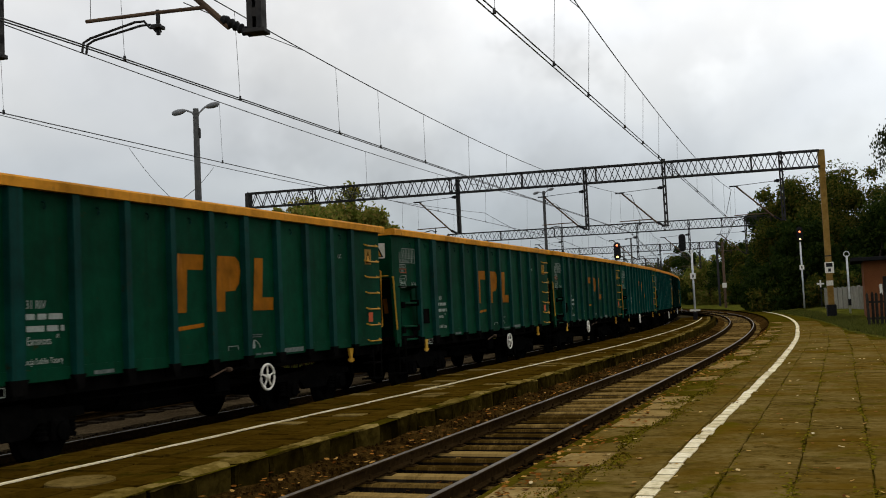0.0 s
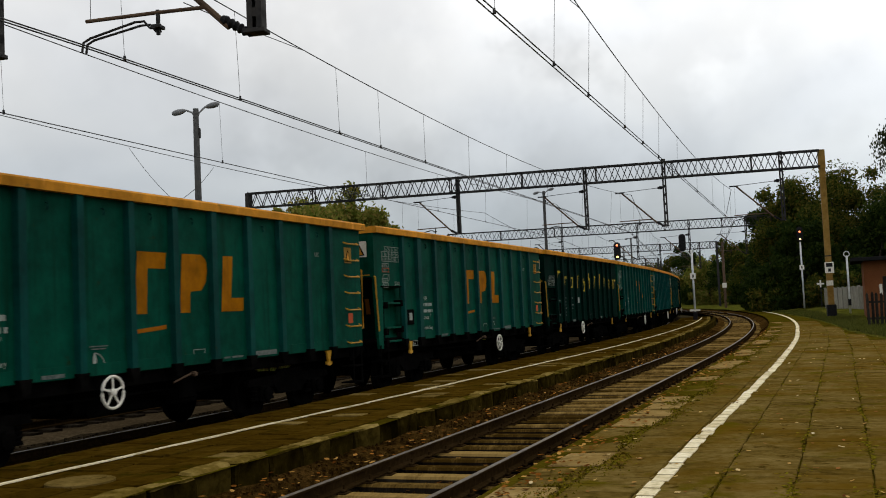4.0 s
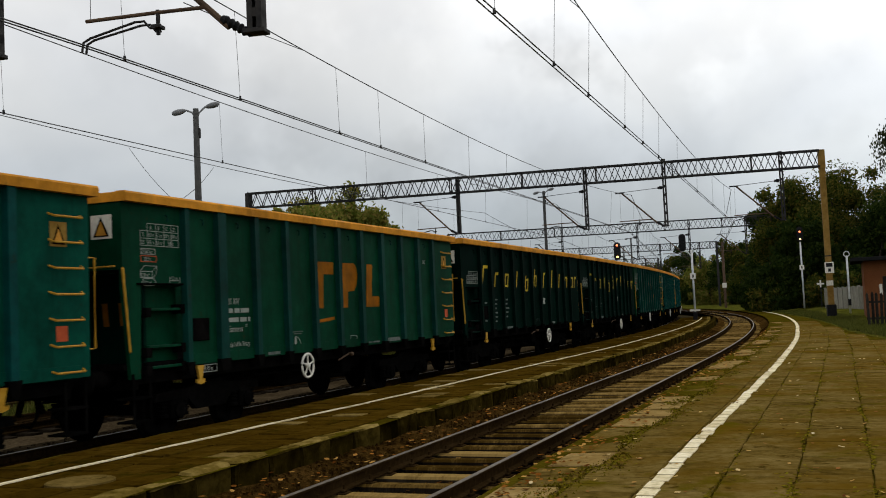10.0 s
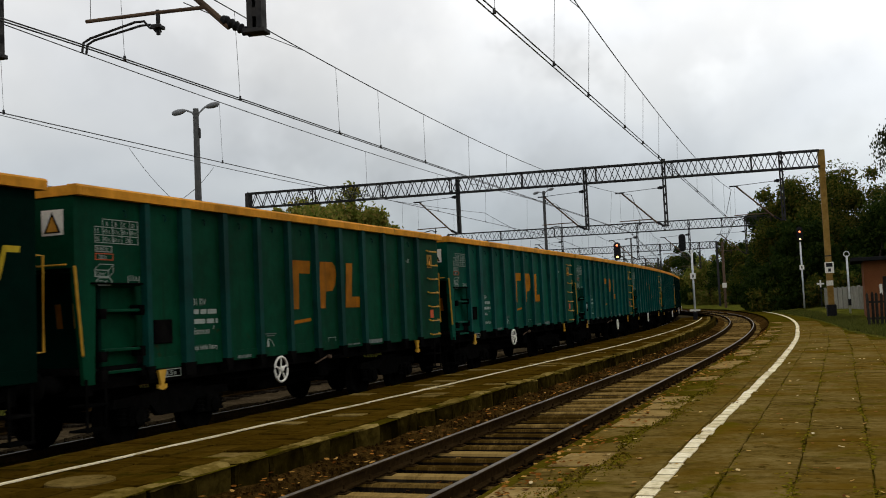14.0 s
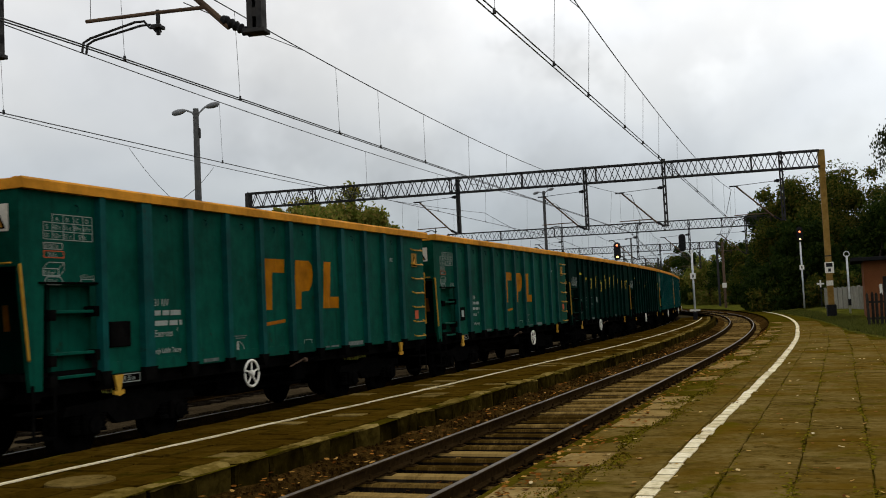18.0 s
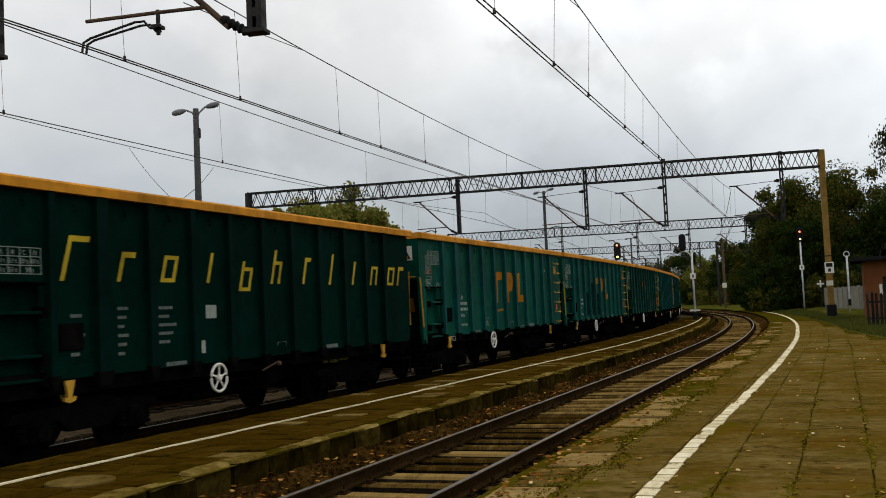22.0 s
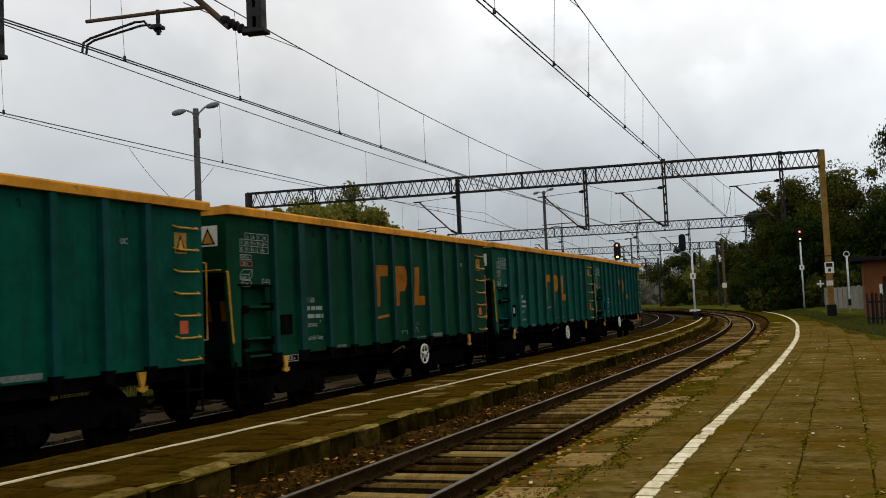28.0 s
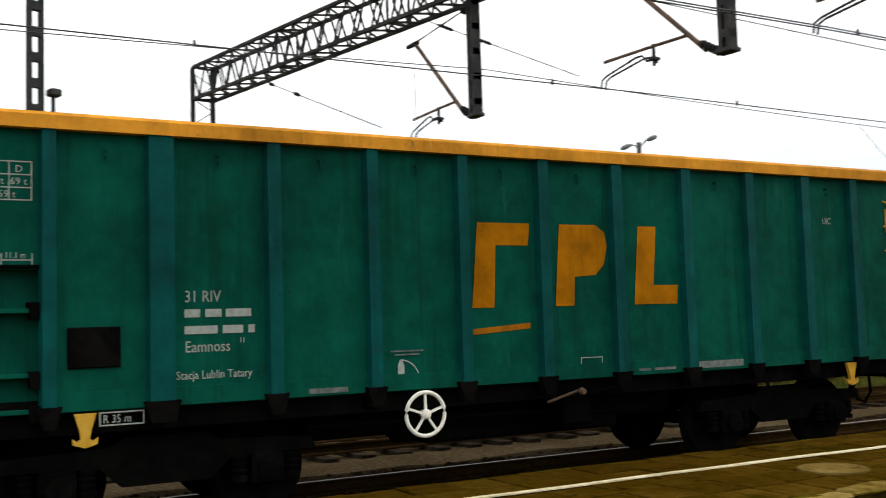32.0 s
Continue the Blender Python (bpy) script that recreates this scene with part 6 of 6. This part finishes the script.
# far woods closing the horizon; their haze is painted into the leaf colours
rng = random.Random(5)
blobs = []
for k in range(900):
    ang, dist = radians(rng.uniform(-12, 100)), rng.uniform(300, 400)
    x, y = -dist * math.sin(ang), dist * math.cos(ang)
    for z in (2, 5):
        blobs.append((x + rng.gauss(0, 3), y + rng.gauss(0, 3), z + rng.uniform(-1, 3.5), rng.uniform(2.5, 5.0)))
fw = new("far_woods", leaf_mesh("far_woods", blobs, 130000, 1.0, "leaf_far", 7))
tagged(fw, "far woods with haze painted into their pale leaves", "woods", kind="stuff")

# ---- far house and car ----
t = thing("house", "grey house with a dark pitched roof behind the sidings", "house", m=pose(-41.0, 141.5, -1.0, 0, 0, 16))
part("wall", box(B(), -4.5, 4.5, -3.5, 3.5, 0, 4.2), "wall", t)
rf = B()
prism(rf, [(-3.9, 4.1), (3.9, 4.1), (0, 7.0)], -4.9, 4.9, "x")
part("roof", rf, "roof", t)
part("chimney", box(B(), -3.4, -2.9, -0.5, 0.1, 5.8, 8.0), "brick", t)
for x in (-3.0, -1.0, 1.2, 3.0):
    part("window", box(B(), x - 0.45, x + 0.45, -3.55, -3.45, 1.4, 2.8), "glass", t)
t = thing("car", "small grey car parked far down the road", "car", m=pose(-44, 196, -0.45, 0, 0, 70))
body = B()
prism(body, [(-2.0, 0.3), (2.0, 0.3), (2.05, 0.75), (1.2, 0.88), (0.7, 1.35), (-1.0, 1.4), (-1.7, 0.95), (-2.05, 0.8)], -0.8, 0.8, "y")
part("body", body, "car", t)
part("window", prism(B(), [(-1.45, 0.95), (1.05, 0.92), (0.65, 1.28), (-0.95, 1.32)], -0.81, 0.81, "y"), "glass", t)
for x in (-1.3, 1.3):
    for y in (-0.75, 0.75):
        part("wheel", lathe(B(), (x, y - 0.09, 0.3), (x, y + 1, 0.3), [(0, 0.3), (0.18, 0.3)], 14), "black", t)
# ---- loose leaves, tufts ----
def litter(name, count, zone, z, size, mat, seed, label, curl=0.35):
    rng = np.random.default_rng(seed)
    verts, faces = [], []
    for k in range(count):
        s, o = zone(rng)
        c = at(s, o, z(s, o) if callable(z) else z)
        a = rng.uniform(0, 2 * math.pi)
        u, v = Vector((math.cos(a), math.sin(a), rng.uniform(-curl, curl) * 0.5)), Vector((-math.sin(a), math.cos(a), rng.uniform(-curl, curl) * 0.5))
        w = size * rng.uniform(0.6, 1.3)
        n = len(verts)
        tip = Vector((0, 0, rng.uniform(0.2, 0.8) * curl * w))
        verts += [c - u * w, c - u * w * 0.35 - v * w * 0.62, c + u * w * 0.45 - v * w * 0.5 + tip, c + u * w + tip, c + u * w * 0.4 + v * w * 0.55 + tip, c - u * w * 0.4 + v * w * 0.6]
        faces += [(n, n + 1, n + 5), (n + 1, n + 2, n + 4, n + 5), (n + 2, n + 3, n + 4)]
    me = bpy.data.meshes.new(name)
    me.from_pydata(verts, [], faces)
    me.materials.append(mat if not isinstance(mat, str) else M[mat])
    return tagged(new(name, me), label, "leaves", kind="stuff")


litter("fallen_leaves", 620, lambda r: (6.5 + 42 * r.random() ** 1.4, r.uniform(-2.2, 2.9)), TOP + 0.008, 0.030, "leaf_litter", 3, "pale yellow and brown fallen leaves on the platform")
litter("track_leaves", 2400, lambda r: (5 + 50 * r.random() ** 1.4, r.choice((3.2, 3.5, 3.6, 5.7, 5.95, 5.8, 4.6, 4.2)) + r.normal() * 0.25), lambda s, o: bed_1(s, (o - 2.97) / 3.25) + 0.045, 0.04, "leaf_rust", 4, "rust-coloured fallen leaves on the ballast")


def stones(name, count, zone, size, mat, seed, label):
    """Loose ballast stones, squat six-cornered lumps."""
    rng = np.random.default_rng(seed)
    verts, faces = [], []
    for k in range(count):
        s, o, z = zone(rng)
        z = bed_1(s, (o - 2.97) / 3.25) if z is None else z
        c = at(s, o, z)
        n = len(verts)
        w = size * rng.uniform(0.6, 1.4)
        a = rng.uniform(0, 6.28)
        for j in range(3):
            verts.append(c + Vector((math.cos(a + 2.1 * j) * w, math.sin(a + 2.1 * j) * w, -0.01)))
        for j in range(3):
            q = w * rng.uniform(0.35, 0.8)
            verts.append(c + Vector((math.cos(a + 2.1 * j + 0.5) * q, math.sin(a + 2.1 * j + 0.5) * q, w * rng.uniform(0.5, 1.1))))
        faces += [(n + 3, n + 4, n + 5), (n, n + 1, n + 4), (n, n + 4, n + 3), (n + 1, n + 2, n + 5), (n + 1, n + 5, n + 4), (n + 2, n, n + 3), (n + 2, n + 3, n + 5)]
    me = bpy.data.meshes.new(name)
    me.from_pydata(verts, [], faces)
    me.materials.append(M[mat])
    return tagged(new(name, me), label, "ballast stones", kind="stuff")


stones("ballast_stones", 16000, lambda r: (5.5 + 55 * r.random() ** 1.5, r.uniform(3.0, 6.2), None), 0.032, "ballast", 11, "loose brown ballast stones around the sleepers")
stones("gravel_stones", 14000, lambda r: (-8 + 60 * r.random() ** 1.2, r.uniform(9.3, 13.0), BED - 0.005), 0.035, "shade_ballast", 12, "loose grey ballast stones beside the train")


def tufts(name, count, zone, height, mat, seed, label):
    rng = np.random.default_rng(seed)
    verts, faces = [], []
    for k in range(count):
        s, o, z = zone(rng)
        c = at(s, o, z)
        for j in range(4):
            a, w, h = rng.uniform(0, 6.28), 0.012 + 0.012 * rng.random(), height * rng.uniform(0.4, 1.2)
            lean = Vector((math.cos(a), math.sin(a), 0)) * h * rng.uniform(0.2, 0.8)
            side = Vector((-math.sin(a), math.cos(a), 0)) * w
            b = c + Vector((rng.normal() * 0.03, rng.normal() * 0.03, 0))
            n = len(verts)
            verts += [b - side, b + side, b + lean + Vector((0, 0, h))]
            faces.append((n, n + 1, n + 2))
    me = bpy.data.meshes.new(name)
    me.from_pydata(verts, [], faces)
    me.materials.append(M[mat])
    return tagged(new(name, me), label, "grass", kind="stuff")


tufts("verge_grass", 16000, lambda r: (lambda s: (s, edge_of_paving(s) - abs(r.normal()) * 2.2 - 0.02, TOP + 0.02 + 0.02 * r.random()))(20 + 75 * r.random()), 0.13, "grass_blade", 21, "short autumn grass along the paving's edge")
def joint_zone(r):
    o = r.choice((1.06, 0.45, 0.45, -0.15, -0.15, -0.15, -0.76, -1.36))
    s = 6.5 + 40 * r.random() ** 1.5
    clump = max(0.0, math.sin(s * 1.9 + o * 7) + 0.5 * math.sin(s * 5.3 + o * 3))
    if clump < 0.25:
        s += 0.7
    return s, o + 0.03 * math.sin(s * 2.3 + o) + r.normal() * (0.010 + 0.06 * clump)


litter("joint_moss", 5000, joint_zone, TOP - 0.002, 0.020, "moss_tuft", 31, "brown-green moss spreading from the paving joints", 0.3)
litter("edge_moss", 6000, lambda r: (lambda s: (s, 2.24 + 0.08 * math.sin(s * 1.7) + r.normal() * (0.05 + 0.09 * max(0, math.sin(s * 0.9)))))(5 + 42 * r.random() ** 1.5), TOP - 0.006, 0.015, "moss_tuft", 32, "yellow-green moss between the paving and the edge slabs", 0.4)
tufts("edge_grass", 1600, lambda r: (lambda s: (s, 2.27 + 0.10 * math.sin(s * 1.7) + r.normal() * (0.05 + 0.07 * max(0, math.sin(s * 0.9))), TOP - 0.01))(5 + 40 * r.random() ** 1.5), 0.020, "moss_tuft", 24, "moss and low grass along the platform edge")
tufts("joint_grass", 500, lambda r: (lambda s, o: (s, o + r.normal() * (0.02 + 0.05 * max(0, math.sin(s * 1.3 + o * 5))), TOP - 0.022))(6.5 + 40 * r.random() ** 1.5, r.choice((1.06, 0.45, 0.45, -0.15, -0.15, -0.76))), 0.020, "moss_tuft", 22, "moss and grass in the paving joints")
tufts("siding_grass", 9000, lambda r: (10 + 120 * r.random(), r.uniform(17.3, 18.9), -0.2), 0.28, "grass_blade", 23, "rough grass in front of the parked wagons")

# ---- paving: slabs of the right-hand platform ----
def slab_mesh(w, l, seed, mat):
    bm = B()
    box(bm, -w / 2, w / 2, -l / 2, l / 2, -0.05, 0.0, 0.008)
    return mesh_of(bm, "slab", mat)


rng = random.Random(9)
litter("edge_leaves", 800, lambda r: (5 + 45 * r.random() ** 1.5, 2.72 + r.normal() * 0.14), TOP + 0.004, 0.035, "leaf_rust", 5, "rusty fallen leaves caught along the platform edge")
SLAB = slab_mesh(0.594, 0.341, 1, "slab")
LONG_SLAB = slab_mesh(0.594, 0.688, 4, "slab")
EDGE_SLAB = [slab_mesh(0.52, 0.80, 2, "slab_light"), slab_mesh(0.60, 0.96, 3, "slab")]
platform = bpy.data.objects["platform_1"]
rest, made = B(), 0
for c in range(9):
    o = 1.97 - 0.605 * c
    s = -4.0 + 0.1 * c
    while s < 60:
        if o - 0.3 > edge_of_paving(s):
            units = 2 if rng.random() < 0.45 else 1
            m = on_track(s + 0.1735 * (units - 1) + rng.uniform(-0.006, 0.006), o + rng.uniform(-0.008, 0.008), TOP - 0.004 + rng.uniform(-0.003, 0.003)) @ pose(0, 0, 0, rng.uniform(-0.5, 0.5), rng.uniform(-0.4, 0.4), rng.uniform(-0.6, 0.6))
            if 6 < s < 20 and o > -1.2 and made < 290:
                ob = part("slab", LONG_SLAB if units == 2 else SLAB, None, platform)
                ob.matrix_basis = m
                made += 1
            else:
                box(rest, -0.297, 0.297, -0.1705 - 0.1735 * (units - 1), 0.1705 + 0.1735 * (units - 1), -0.05, 0.0, 0, m)
            s += 0.347 * (units - 1)
        s += 0.347
tagged(part("far_slabs", rest, "slab", platform), kind="stuff")
s = -4.2
while s < 62:
    pale = 0.1 if 8.0 < s < 8.9 or 10.0 < s < 11.0 or 12.2 < s < 13.2 or 15.3 < s < 16.2 else rng.uniform(0.2, 1.0)
    if pale < 0.86:
        ob = part("edge_slab", EDGE_SLAB[0 if pale < 0.46 else 1], None, platform)
        ob.matrix_basis = on_track(s, 2.56 + rng.uniform(-0.05, 0.05), TOP + (rng.uniform(-0.015, 0.004) if pale < 0.46 else rng.uniform(-0.035, -0.012))) @ pose(0, 0, 0, rng.uniform(-1, 1), rng.uniform(-2, 1), rng.uniform(-1.5, 1.5))
    s += 1.02
line = thing("platform_line", "worn white safety line painted along the platform", "safety line", kind="structure")
s = -3.9
while s < 108:
    l = 0.335 if s < 40 else 0.8
    bm = B()
    rng_o = rng.uniform(-0.016, 0.016)
    a, b, w = s, s + l - (0.045 if s < 14 else 0.035), 0.071 + rng.uniform(-0.006, 0.006)
    mid = float(np.interp(s, (8, 10.5, 13, 16.5, 23, 37, 45, 75), (1.555, 1.57, 1.53, 1.49, 1.43, 1.50, 1.58, 1.60))) + rng_o
    v = [at(a, mid - w, TOP + 0.006), at(a + rng_o, mid + w, TOP + 0.006), at(b + rng_o, mid + w, TOP + 0.006), at(b, mid - w, TOP + 0.006)]
    lo = [bm.verts.new(q - Vector((0, 0, 0.012))) for q in v]
    hi = [bm.verts.new(q) for q in v]
    bm.faces.new(hi)
    for k in range(4):
        bm.faces.new((lo[k], lo[(k + 1) % 4], hi[(k + 1) % 4], hi[k]))
    part("dash", bm, "line", line)
    s += l

# ---- island platform: paving, edge stones, line, manhole ----
island = bpy.data.objects["platform_2"]
SQ = [slab_mesh(0.49, 0.49, 5, "island"), slab_mesh(0.49, 0.30, 6, "island_light")]
rest, made = B(), 0
for c in range(5):
    s = 3.0
    o = 6.72 + 0.51 * c
    while s < ISLAND_END - 1:
        keep = rng.random()
        if o - 0.2 > island_near(s):
            m = on_track(s, o + rng.uniform(-0.01, 0.01), TOP - 0.006 + rng.uniform(-0.010, 0.008)) @ pose(0, 0, 0, rng.uniform(-1, 1), rng.uniform(-1, 1), rng.uniform(-1, 1))
            light = keep > 0.94
            if (s < 30 and made < 290) or light:
                ob = part("slab", SQ[1 if light else 0], None, island)
                ob.matrix_basis = m
                made += 1
            else:
                box(rest, -0.245, 0.245, -0.245, 0.245, -0.05, 0.0, 0, m)
        s += 0.51
tagged(part("far_slabs", rest, "island", island), kind="stuff")
STONES = []
for k in range(5):
    bm = B()
    box(bm, -0.14, 0.10, -0.345, 0.345, -0.55, 0.0, 0.03)
    bmesh.ops.subdivide_edges(bm, edges=[e for e in bm.edges if e.calc_length() > 0.15], cuts=3, use_grid_fill=True)
    for v in bm.verts:
        v.co += Vector((noise.noise(v.co * 5 + Vector((k * 9, 0, 0))) * 0.045, noise.noise(v.co * 3 + Vector((0, k * 9, 0))) * 0.02, noise.noise(v.co * 4 + Vector((0, 0, k * 9))) * 0.025))
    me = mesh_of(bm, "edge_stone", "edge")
    # upward faces take the pale colour, all others the dark one
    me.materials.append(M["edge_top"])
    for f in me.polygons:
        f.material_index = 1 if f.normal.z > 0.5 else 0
    STONES.append(me)
s = 1.0
while s < ISLAND_END:
    if not 13.4 < s < 13.9:
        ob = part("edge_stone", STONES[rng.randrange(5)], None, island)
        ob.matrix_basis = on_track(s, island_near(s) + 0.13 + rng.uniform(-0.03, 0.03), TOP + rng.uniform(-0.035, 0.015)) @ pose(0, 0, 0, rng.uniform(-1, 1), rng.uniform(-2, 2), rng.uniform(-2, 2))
    s += 0.72 + rng.uniform(0, 0.03)
il = thing("island_line", "thin cream safety line along the island platform", "safety line", kind="structure")
bm = B()
rings = []
for s in steps(0, 84, 0.4, 1):
    o = float(np.interp(s, (8, 10, 13, 16, 20, 24, 29, 36), (8.02, 7.97, 7.92, 7.80, 7.74, 7.70, 7.58, 7.46))) + 0.012 * math.sin(s * 3.1)
    rings.append([bm.verts.new(at(s, o + a, TOP + b)) for a, b in ((-0.04, -0.004), (0.04, -0.004), (0.04, 0.008), (-0.04, 0.008))])
for p, q in zip(rings, rings[1:]):
    for k in range(4):
        bm.faces.new((p[k], p[(k + 1) % 4], q[(k + 1) % 4], q[k]))
part("stripe", bm, "line", il)
t = thing("manhole_cover", "round concrete manhole cover in the island platform", "manhole", m=on_track(8.2, 7.22, TOP + 0.004))
part("cover", lathe(B(), (0, 0, -0.04), (0, 0, 1), [(0, 0.34), (0.045, 0.34), (0.052, 0.325)], 28), "island_light", t)


motions()
